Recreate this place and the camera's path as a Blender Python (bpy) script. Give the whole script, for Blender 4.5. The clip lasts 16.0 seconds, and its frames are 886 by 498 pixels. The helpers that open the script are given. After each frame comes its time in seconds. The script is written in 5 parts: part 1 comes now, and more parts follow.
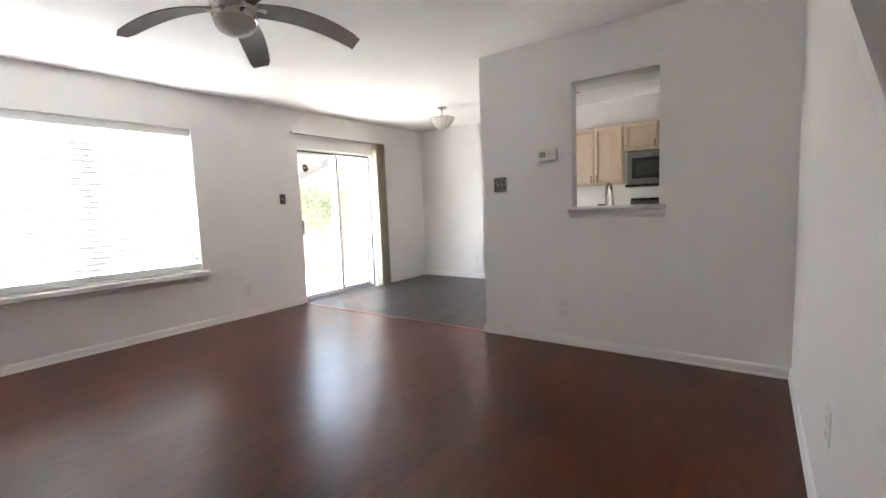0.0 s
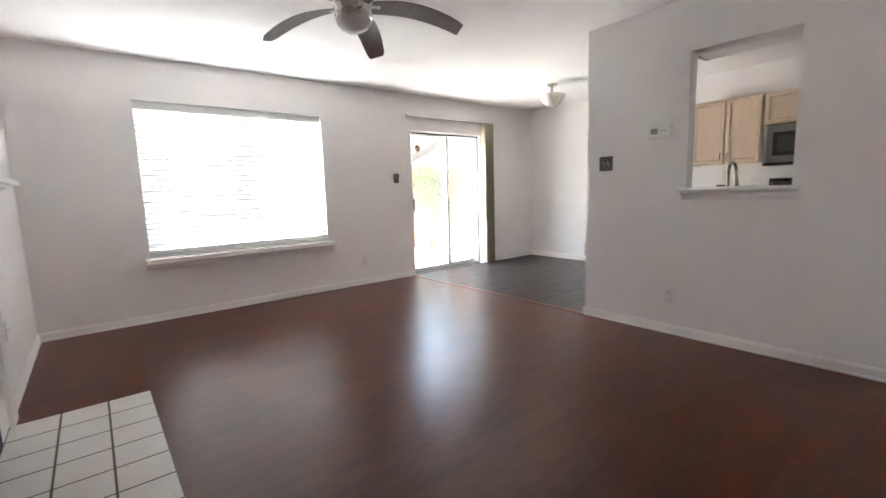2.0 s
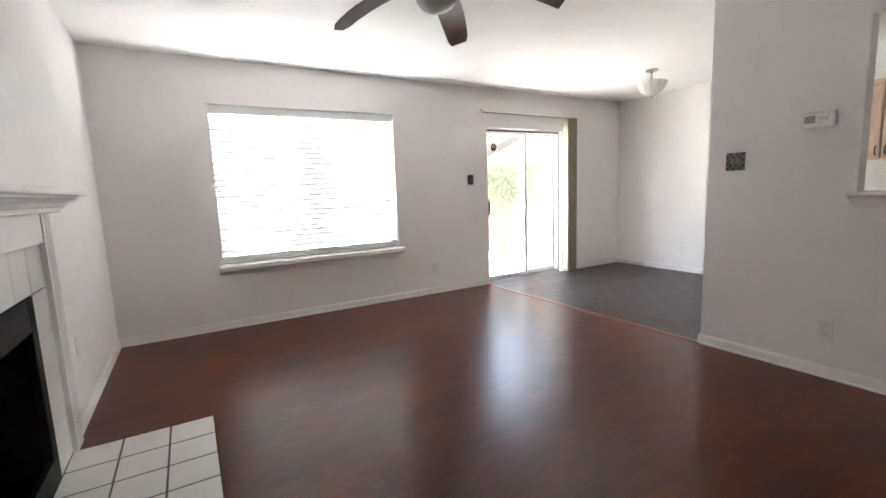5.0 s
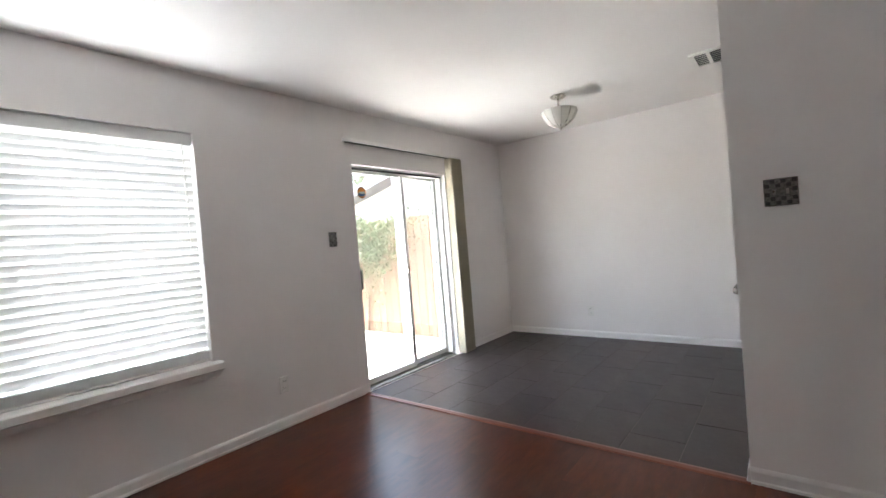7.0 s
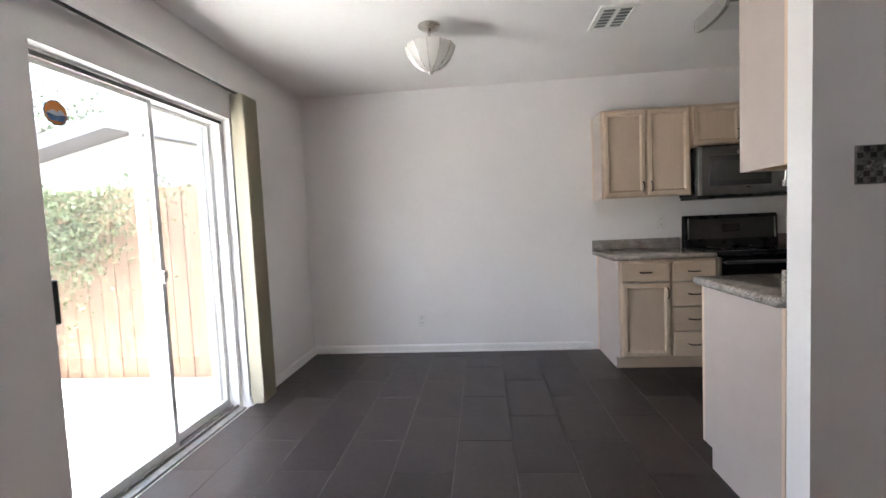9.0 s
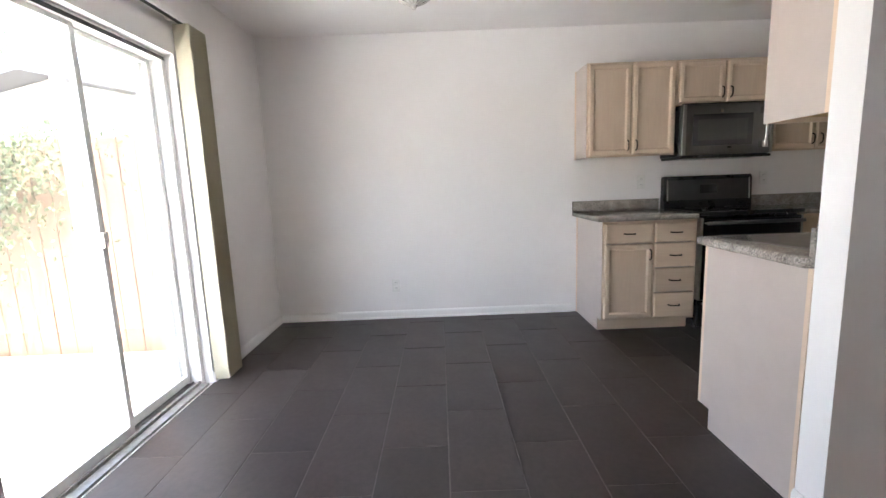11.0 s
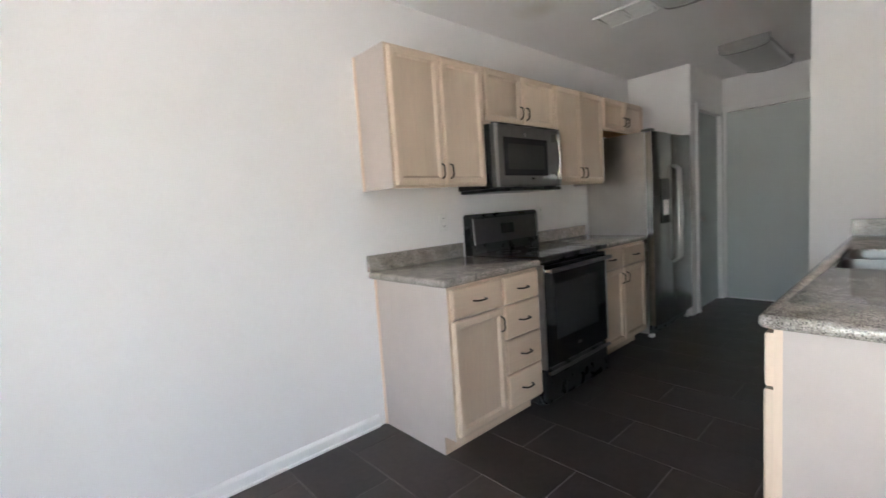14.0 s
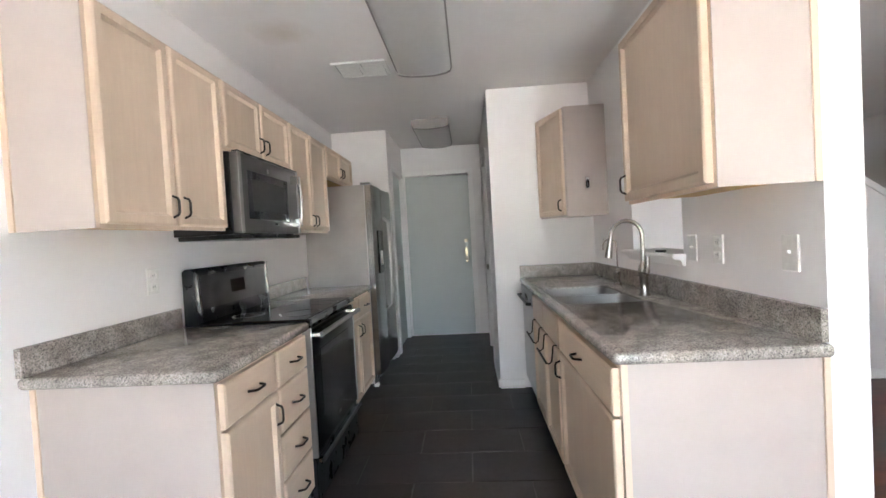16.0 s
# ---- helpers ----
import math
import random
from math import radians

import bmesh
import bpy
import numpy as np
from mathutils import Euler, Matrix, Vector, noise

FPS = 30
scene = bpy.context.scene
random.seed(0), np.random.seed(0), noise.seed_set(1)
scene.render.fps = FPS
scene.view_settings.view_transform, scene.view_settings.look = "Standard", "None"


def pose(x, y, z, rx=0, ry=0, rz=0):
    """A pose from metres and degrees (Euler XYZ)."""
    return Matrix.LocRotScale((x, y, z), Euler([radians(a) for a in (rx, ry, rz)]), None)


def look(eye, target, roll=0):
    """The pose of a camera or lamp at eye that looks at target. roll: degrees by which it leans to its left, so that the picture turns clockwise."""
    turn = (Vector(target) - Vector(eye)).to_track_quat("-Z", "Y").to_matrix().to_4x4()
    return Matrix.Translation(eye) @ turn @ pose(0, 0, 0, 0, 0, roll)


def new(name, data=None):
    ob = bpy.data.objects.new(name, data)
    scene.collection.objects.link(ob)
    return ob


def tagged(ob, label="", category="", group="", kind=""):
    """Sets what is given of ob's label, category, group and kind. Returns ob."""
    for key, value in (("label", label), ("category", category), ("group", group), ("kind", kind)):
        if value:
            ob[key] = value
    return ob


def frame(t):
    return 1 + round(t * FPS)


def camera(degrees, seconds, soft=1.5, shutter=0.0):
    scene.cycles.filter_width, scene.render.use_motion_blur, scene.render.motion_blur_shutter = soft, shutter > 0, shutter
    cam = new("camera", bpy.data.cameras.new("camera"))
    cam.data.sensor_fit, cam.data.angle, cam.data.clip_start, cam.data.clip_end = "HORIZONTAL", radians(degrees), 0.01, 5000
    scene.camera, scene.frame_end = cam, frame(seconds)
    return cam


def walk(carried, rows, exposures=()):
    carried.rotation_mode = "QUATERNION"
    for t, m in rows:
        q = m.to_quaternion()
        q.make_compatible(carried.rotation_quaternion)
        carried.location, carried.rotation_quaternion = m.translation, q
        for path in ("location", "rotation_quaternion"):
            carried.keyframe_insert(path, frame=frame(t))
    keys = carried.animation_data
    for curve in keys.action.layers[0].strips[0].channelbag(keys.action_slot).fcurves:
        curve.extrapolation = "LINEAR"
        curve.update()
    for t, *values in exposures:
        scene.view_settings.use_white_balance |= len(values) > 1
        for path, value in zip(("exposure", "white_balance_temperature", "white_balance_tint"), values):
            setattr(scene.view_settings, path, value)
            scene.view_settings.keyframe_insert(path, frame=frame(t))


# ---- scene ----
cam = camera(91.5, 16.0, shutter=0.25)
PATH = [
    (0, (0.024, 0.037, 1.163), (-1.149, 1.646, 0.97), -2.3),
    (0.5, (0.028, 0.036, 1.161), (-1.202, 1.599, 0.955), -2.1),
    (1, (0.068, 0.026, 1.164), (-1.243, 1.518, 0.928), -1.8),
    (1.5, (0.135, 0.022, 1.162), (-1.259, 1.423, 0.859), -1.3),
    (2, (0.197, 0.013, 1.158), (-1.344, 1.259, 0.89), -1.8),
    (2.5, (0.211, -0.001, 1.152), (-1.444, 1.085, 0.864), -2.0),
    (3, (0.22, 0.013, 1.145), (-1.499, 0.993, 0.85), -2.3),
    (5.5, (-0.559, 0.301, 1.224), (-2.262, 1.322, 0.985), -2.1),
    (6, (-0.975, 0.515, 1.226), (-2.626, 1.641, 1.142), -4.0),
    (6.5, (-1.389, 0.726, 1.249), (-2.859, 2.082, 1.214), -4.9),
    (7, (-1.774, 0.999, 1.239), (-3.024, 2.559, 1.208), -4.7),
    (7.5, (-2.131, 1.293, 1.266), (-3.175, 2.999, 1.236), -4.2),
    (8, (-2.47, 1.519, 1.248), (-3.158, 3.396, 1.192), -4.3),
    (8.5, (-2.766, 1.774, 1.232), (-3.195, 3.725, 1.132), -4.6),
    (9, (-3.009, 1.941, 1.218), (-3.195, 3.929, 1.096), -2.6),
    (9.5, (-3.189, 2.039, 1.21), (-3.186, 4.03, 1.014), -2.2),
    (12, (-3.192, 2.356, 1.18), (-3.181, 4.333, 0.877), -2.2),
    (12.5, (-3.287, 2.712, 1.213), (-3.118, 4.696, 1.034), -2.4),
    (13, (-3.309, 3.123, 1.222), (-2.906, 5.077, 1.079), -3.8),
    (13.5, (-3.332, 3.515, 1.22), (-2.571, 5.356, 1.044), -2.7),
    (14, (-3.323, 3.859, 1.227), (-1.989, 5.338, 1.044), -3.9),
    (14.5, (-3.214, 4.142, 1.212), (-1.525, 5.19, 0.985), -4.6),
    (15, (-3.164, 4.326, 1.214), (-1.278, 4.948, 0.977), -3.4),
    (15.5, (-3.197, 4.49, 1.254), (-1.211, 4.672, 1.096), -4.4),
    (16, (-3.26, 4.532, 1.263), (-1.265, 4.652, 1.211), -3.2),
]
walk(cam, [(t, look(eye, target, roll)) for t, eye, target, roll in PATH],
     [(0.0, 4.84, 6400, 11), (5.5, 4.74, 6400, 11), (7.0, 4.14, 6300, 11), (7.6, 4.0, 6300, 11), (9.5, 4.16, 6200, 12), (12.0, 4.68, 6250, 11),
      (13.0, 4.78, 6100, 9), (13.6, 4.66, 6100, 9), (14.5, 4.64, 6200, 10), (15.0, 4.72, 6150, 11), (16.0, 5.22, 6100, 11)])

# ---- world, sun and daylight ----
world = bpy.data.worlds.new("sky")
scene.world = world
world.use_nodes = True
wn = world.node_tree.nodes
sky = wn.new("ShaderNodeTexSky")
sky.sky_type = "NISHITA"
sky.sun_disc = False
sky.sun_elevation = radians(76)
sky.sun_rotation = radians(176)
sky.altitude = 200
sky.dust_density, sky.air_density, sky.ozone_density = 2.6, 1.0, 0.7
haze = wn.new("ShaderNodeHueSaturation")
haze.inputs["Saturation"].default_value = 0.6
world.node_tree.links.new(sky.outputs["Color"], haze.inputs["Color"])
world.node_tree.links.new(haze.outputs["Color"], wn["Background"].inputs["Color"])
wn["Background"].inputs["Strength"].default_value = 0.15
scene.cycles.max_bounces, scene.cycles.diffuse_bounces = 16, 12

sun = new("sun", bpy.data.lights.new("sun", "SUN"))
sun.data.energy, sun.data.angle, sun.data.color = 5.0, radians(0.5), (1.0, 0.97, 0.93)
sun.matrix_world = look((0, 0, 20), (0 - 0.05 * 10, 10 * math.cos(radians(76)), 20 - 10 * math.sin(radians(76))))


def daylight(name, x, y, z, w, h, watts):
    """Sky light that enters through a window, facing east."""
    lamp = new(name, bpy.data.lights.new(name, "AREA"))
    lamp.data.shape, lamp.data.size, lamp.data.size_y, lamp.data.energy = "RECTANGLE", w, h, watts
    lamp.data.color = (0.93, 0.97, 1.0)
    lamp.matrix_world = look((x, y, z), (x + 1, y, z))
    return lamp


daylight("window_skylight", -4.86, 1.295, 1.33, 1.74, 1.44, 6)

# ---- materials ----


def nodes_of(name, rough=0.5, metal=0.0, color=(0.8, 0.8, 0.8), spec=0.5):
    m = bpy.data.materials.new(name)
    m.use_nodes = True
    nt = m.node_tree
    b = nt.nodes["Principled BSDF"]
    b.inputs["Base Color"].default_value = (*color, 1)
    b.inputs["Roughness"].default_value = rough
    b.inputs["Metallic"].default_value = metal
    b.inputs["Specular IOR Level"].default_value = spec
    return m, nt, b


def coords(nt, scale=(1, 1, 1), kind="Object"):
    tc = nt.nodes.new("ShaderNodeTexCoord")
    mp = nt.nodes.new("ShaderNodeMapping")
    mp.inputs["Scale"].default_value = scale
    nt.links.new(tc.outputs[kind], mp.inputs["Vector"])
    return mp.outputs["Vector"]


def noise_tex(nt, vec, scale, detail=4, rough=0.55):
    n = nt.nodes.new("ShaderNodeTexNoise")
    n.inputs["Scale"].default_value, n.inputs["Detail"].default_value, n.inputs["Roughness"].default_value = scale, detail, rough
    nt.links.new(vec, n.inputs["Vector"])
    return n.outputs["Fac"]


def ramp(nt, fac, *stops):
    r = nt.nodes.new("ShaderNodeValToRGB")
    e = r.color_ramp.elements
    while len(e) < len(stops):
        e.new(0.5)
    for el, (pos, col) in zip(e, stops):
        el.position, el.color = pos, (*col, 1)
    nt.links.new(fac, r.inputs["Fac"])
    return r.outputs["Color"]


def bump(nt, b, height, strength=0.2, distance=0.002):
    bp = nt.nodes.new("ShaderNodeBump")
    bp.inputs["Strength"].default_value, bp.inputs["Distance"].default_value = strength, distance
    nt.links.new(height, bp.inputs["Height"])
    nt.links.new(bp.outputs["Normal"], b.inputs["Normal"])


def spread(nt, fac, low, high):
    mr = nt.nodes.new("ShaderNodeMapRange")
    mr.inputs["To Min"].default_value, mr.inputs["To Max"].default_value = low, high
    nt.links.new(fac, mr.inputs["Value"])
    return mr.outputs["Result"]


def mixed(nt, fac, a, b, mode="MIX"):
    mx = nt.nodes.new("ShaderNodeMix")
    mx.data_type, mx.blend_type = "RGBA", mode
    named = {s.identifier: s for s in mx.inputs}
    for sock, val in ((named["Factor_Float"], fac), (named["A_Color"], a), (named["B_Color"], b)):
        if isinstance(val, (int, float)):
            sock.default_value = val
        elif isinstance(val, tuple):
            sock.default_value = (*val, 1)
        else:
            nt.links.new(val, sock)
    return next(s for s in mx.outputs if s.identifier == "Result_Color")


def painted(name, color, rough=0.6, grain=220, strength=0.15, vary=0.03):
    """Rolled paint: soft blotches and orange peel."""
    m, nt, b = nodes_of(name, rough, 0, color)
    v = coords(nt)
    lo = tuple(c * (1 - vary) for c in color)
    hi = tuple(min(1, c * (1 + vary * 0.6)) for c in color)
    nt.links.new(ramp(nt, noise_tex(nt, v, 1.7, 5), (0.3, lo), (0.7, hi)), b.inputs["Base Color"])
    nt.links.new(spread(nt, noise_tex(nt, v, 6, 3), rough - 0.06, rough + 0.06), b.inputs["Roughness"])
    bump(nt, b, noise_tex(nt, v, grain, 3), strength, 0.0015)
    return m


def wood(name, dark, light, rough=0.4, axis=1, coat=0.0, stretch=14.0, swing=0.05, relief=0.08):
    """Grain runs along the given axis; every piece gets its own shade."""
    m, nt, b = nodes_of(name, rough)
    sc = [stretch, stretch, stretch]
    sc[axis] = 1.0
    oi = nt.nodes.new("ShaderNodeObjectInfo")
    tc = nt.nodes.new("ShaderNodeTexCoord")
    mp = nt.nodes.new("ShaderNodeMapping")
    mp.inputs["Scale"].default_value = sc
    add = nt.nodes.new("ShaderNodeVectorMath")
    mul = nt.nodes.new("ShaderNodeMath")
    mul.operation = "MULTIPLY"
    mul.inputs[1].default_value = 37.0
    nt.links.new(oi.outputs["Random"], mul.inputs[0])
    nt.links.new(tc.outputs["Object"], add.inputs[0])
    nt.links.new(mul.outputs[0], add.inputs[1])
    nt.links.new(add.outputs[0], mp.inputs["Vector"])
    v = mp.outputs["Vector"]
    fine = noise_tex(nt, v, 7, 5, 0.55)
    broad = noise_tex(nt, v, 1.4, 4, 0.6)
    both = mixed(nt, 0.5, fine, broad)
    col = ramp(nt, both, (0.35, dark), (0.66, light))
    tone = spread(nt, oi.outputs["Random"], 0.88, 1.1)
    hsv = nt.nodes.new("ShaderNodeHueSaturation")
    nt.links.new(col, hsv.inputs["Color"])
    nt.links.new(tone, hsv.inputs["Value"])
    nt.links.new(hsv.outputs["Color"], b.inputs["Base Color"])
    nt.links.new(spread(nt, broad, rough - swing, rough + swing), b.inputs["Roughness"])
    b.inputs["Coat Weight"].default_value = coat
    b.inputs["Coat Roughness"].default_value = 0.12
    if relief:
        bump(nt, b, fine, relief, 0.001)
    return m


def plain(name, color, rough=0.5, metal=0.0, spec=0.5, vary=0.06, scale=40.0):
    m, nt, b = nodes_of(name, rough, metal, color, spec)
    f = noise_tex(nt, coords(nt), scale, 4)
    nt.links.new(ramp(nt, f, (0.3, tuple(c * (1 - vary) for c in color)), (0.7, tuple(min(1, c * (1 + vary)) for c in color))), b.inputs["Base Color"])
    nt.links.new(spread(nt, noise_tex(nt, coords(nt), scale * 0.3, 3), max(0.02, rough - 0.05), min(1, rough + 0.05)), b.inputs["Roughness"])
    return m


WALL = painted("wall_paint", (0.857, 0.832, 0.820), 0.62)
CEIL = painted("ceiling_paint", (0.857, 0.832, 0.818), 0.8, 90, 0.3)


def stain(m, at, radius, tint):
    """A soft faded water mark of its own shape at one place."""
    nt = m.node_tree
    b = nt.nodes["Principled BSDF"]
    tc = nt.nodes.new("ShaderNodeTexCoord")
    ds = nt.nodes.new("ShaderNodeVectorMath")
    ds.operation = "DISTANCE"
    ds.inputs[1].default_value = at
    nt.links.new(tc.outputs["Object"], ds.inputs[0])
    wob = nt.nodes.new("ShaderNodeMath")
    wob.operation = "MULTIPLY_ADD"
    wob.inputs[1].default_value = radius
    nt.links.new(noise_tex(nt, tc.outputs["Object"], 7, 3), wob.inputs[0])
    nt.links.new(ds.outputs["Value"], wob.inputs[2])
    mr = nt.nodes.new("ShaderNodeMapRange")
    mr.inputs["From Min"].default_value, mr.inputs["From Max"].default_value = radius * 0.7, radius * 1.6
    mr.inputs["To Min"].default_value, mr.inputs["To Max"].default_value = 0.5, 0.0
    nt.links.new(wob.outputs[0], mr.inputs["Value"])
    old = b.inputs["Base Color"].links[0].from_socket
    nt.links.new(mixed(nt, mr.outputs["Result"], old, tint), b.inputs["Base Color"])


stain(CEIL, (-0.90, 5.50, 2.44), 0.16, (0.62, 0.55, 0.45))
TRIM = painted("trim_paint", (0.875, 0.86, 0.845), 0.35, 60, 0.05)
DOORP = painted("door_paint", (0.55, 0.585, 0.565), 0.42, 60, 0.06)
CONCRETE = painted("patio_concrete", (0.47, 0.455, 0.425), 0.85, 60, 0.5, 0.2)
EARTH = painted("dry_soil", (0.22, 0.18, 0.13), 0.95, 30, 0.6, 0.3)
SIDING = painted("siding_paint", (0.45, 0.445, 0.435), 0.7, 60, 0.1)

# wet-look laminate planks and slate-grey porcelain tiles
PLANK = wood("laminate_plank", (0.050, 0.0095, 0.0034), (0.115, 0.0275, 0.0098), 0.281, 1, 0.0, stretch=4, swing=0.004, relief=0.0)
PLANK.node_tree.nodes["Principled BSDF"].inputs["Specular IOR Level"].default_value = 0.32
STRIP = wood("threshold_wood", (0.14, 0.045, 0.025), (0.25, 0.085, 0.05), 0.3, 0)
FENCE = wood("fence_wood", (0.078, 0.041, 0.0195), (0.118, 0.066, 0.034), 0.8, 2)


def tile_material():
    m, nt, b = nodes_of("porcelain_tile", 0.34, spec=0.4)
    oi = nt.nodes.new("ShaderNodeObjectInfo")
    v = coords(nt)
    f = mixed(nt, 0.5, noise_tex(nt, v, 5, 6, 0.65), noise_tex(nt, v, 38, 5, 0.7))
    col = ramp(nt, f, (0.32, (0.031, 0.0235, 0.0215)), (0.68, (0.058, 0.045, 0.041)))
    hsv = nt.nodes.new("ShaderNodeHueSaturation")
    nt.links.new(col, hsv.inputs["Color"])
    nt.links.new(spread(nt, oi.outputs["Random"], 0.85, 1.15), hsv.inputs["Value"])
    nt.links.new(hsv.outputs["Color"], b.inputs["Base Color"])
    nt.links.new(spread(nt, noise_tex(nt, v, 9, 5), 0.31, 0.46), b.inputs["Roughness"])
    bump(nt, b, noise_tex(nt, v, 55, 5), 0.12, 0.001)
    return m


TILE = tile_material()
GROUT = plain("grout", (0.135, 0.12, 0.11), 0.9, scale=150)
UNDER = plain("underlay", (0.02, 0.012, 0.01), 0.9)


def glass(name, tint=(0.97, 0.985, 0.98), dust=0.0):
    m = bpy.data.materials.new(name)
    m.use_nodes = True
    nt = m.node_tree
    nt.nodes.remove(nt.nodes["Principled BSDF"])
    out = nt.nodes["Material Output"]
    tr, gl, mx, lw, pw = (nt.nodes.new("ShaderNode" + k) for k in ("BsdfTransparent", "BsdfGlossy", "MixShader", "LayerWeight", "Math"))
    tr.inputs["Color"].default_value = (*tint, 1)
    gl.inputs["Roughness"].default_value = 0.02
    lw.inputs["Blend"].default_value = 0.12
    pw.operation = "MULTIPLY_ADD"
    pw.inputs[1].default_value, pw.inputs[2].default_value = 0.5, 0.03
    nt.links.new(lw.outputs["Facing"], pw.inputs[0])
    nt.links.new(pw.outputs[0], mx.inputs[0])
    nt.links.new(tr.outputs[0], mx.inputs[1])
    nt.links.new(gl.outputs[0], mx.inputs[2])
    nt.links.new(mx.outputs[0], out.inputs["Surface"])
    if dust:
        film, mx2 = nt.nodes.new("ShaderNodeBsdfTranslucent"), nt.nodes.new("ShaderNodeMixShader")
        film.inputs["Color"].default_value = (0.8, 0.79, 0.76, 1)
        nt.links.new(spread(nt, noise_tex(nt, coords(nt), 3.5, 6, 0.65), 0.0, dust), mx2.inputs[0])
        nt.links.new(mx.outputs[0], mx2.inputs[1])
        nt.links.new(film.outputs[0], mx2.inputs[2])
        nt.links.new(mx2.outputs[0], out.inputs["Surface"])
    return m


GLASS = glass("window_glass")
DUSTY = glass("dusty_door_glass", dust=0.02)
ALU = plain("coated_aluminium", (0.80, 0.79, 0.77), 0.4, 0.0)
WHITEVINYL = plain("white_vinyl", (0.78, 0.78, 0.76), 0.4)
BLACKP = plain("black_plastic", (0.012, 0.012, 0.013), 0.4)

# ---- builders ----


def box(bm, x0, x1, y0, y1, z0, z1, bevel=0.0, seg=1):
    """Adds a box, with its edges rounded when a bevel is given."""
    r = bmesh.ops.create_cube(bm, size=1, matrix=Matrix.Translation(((x0 + x1) / 2, (y0 + y1) / 2, (z0 + z1) / 2)) @ Matrix.Diagonal((x1 - x0, y1 - y0, z1 - z0, 1)))
    if bevel:
        edges = list({e for v in r["verts"] for e in v.link_edges})
        bmesh.ops.bevel(bm, geom=edges, offset=bevel, segments=seg, affect="EDGES", profile=0.5)
    return bm


def boxes(*dims, bevel=0.0, seg=1):
    bm = bmesh.new()
    for d in dims:
        box(bm, *d, bevel=bevel, seg=seg)
    return bm


def lathe(profile, seg=32, at=(0, 0, 0), caps=True):
    """A body of revolution about z from (radius, height) pairs."""
    bm = bmesh.new()
    rings = []
    for r, z in profile:
        rings.append([bm.verts.new((at[0] + r * math.cos(2 * math.pi * i / seg), at[1] + r * math.sin(2 * math.pi * i / seg), at[2] + z)) for i in range(seg)])
    for a, b in zip(rings, rings[1:]):
        for i in range(seg):
            bm.faces.new((a[i], a[(i + 1) % seg], b[(i + 1) % seg], b[i]))
    if caps:
        bm.faces.new(rings[0][::-1])
        bm.faces.new(rings[-1])
    bmesh.ops.recalc_face_normals(bm, faces=bm.faces)
    return bm


def tube(bm, pts, r, seg=10):
    """A round rod along a line of points."""
    pts = [Vector(p) for p in pts]
    rings = []
    side = None
    for i, p in enumerate(pts):
        d = (pts[min(i + 1, len(pts) - 1)] - pts[max(i - 1, 0)]).normalized()
        if side is None:
            side = d.cross(Vector((0, 0, 1)) if abs(d.z) < 0.9 else Vector((1, 0, 0))).normalized()
        side = (side - d * side.dot(d)).normalized()
        up = d.cross(side)
        rr = r[i] if isinstance(r, (list, tuple)) else r
        rings.append([bm.verts.new(p + (side * math.cos(2 * math.pi * k / seg) + up * math.sin(2 * math.pi * k / seg)) * rr) for k in range(seg)])
    for a, b in zip(rings, rings[1:]):
        for k in range(seg):
            bm.faces.new((a[k], a[(k + 1) % seg], b[(k + 1) % seg], b[k]))
    bm.faces.new(rings[0][::-1])
    bm.faces.new(rings[-1])
    bmesh.ops.recalc_face_normals(bm, faces=bm.faces)
    return bm


def prism(pts, axis, a, b):
    """A solid with the outline pts in the two other axes, from a to b along axis."""
    bm = bmesh.new()

    def place(p, q):
        c = list(p)
        c.insert("xyz".index(axis), q)
        return bm.verts.new(c)

    lo, hi = [place(p, a) for p in pts], [place(p, b) for p in pts]
    n = len(pts)
    for i in range(n):
        bm.faces.new((lo[i], lo[(i + 1) % n], hi[(i + 1) % n], hi[i]))
    bm.faces.new(lo[::-1])
    bm.faces.new(hi)
    bmesh.ops.recalc_face_normals(bm, faces=bm.faces)
    return bm


def mesh_of(name, bm, material, smooth=None):
    me = bpy.data.meshes.new(name)
    bm.to_mesh(me)
    bm.free()
    me.materials.append(material)
    if smooth:
        me.shade_smooth()
        me.set_sharp_from_angle(angle=radians(smooth))
    return me


def solid(name, bm, material, label="", category="", kind="", smooth=None):
    return tagged(new(name, mesh_of(name, bm, material, smooth)), label, category, "", kind)


def thing(name, label, category, at=(0, 0, 0), turn=0, group="", kind=""):
    ob = new(name)
    ob.empty_display_size = 0.05
    ob.matrix_basis = pose(*at, 0, 0, turn)
    return tagged(ob, label, category, group, kind)


def part(name, bm, material, parent, label="", smooth=None, at=None):
    ob = new(name, mesh_of(name, bm, material, smooth))
    ob.parent = parent
    if at is not None:
        ob.location = at
    return tagged(ob, label)


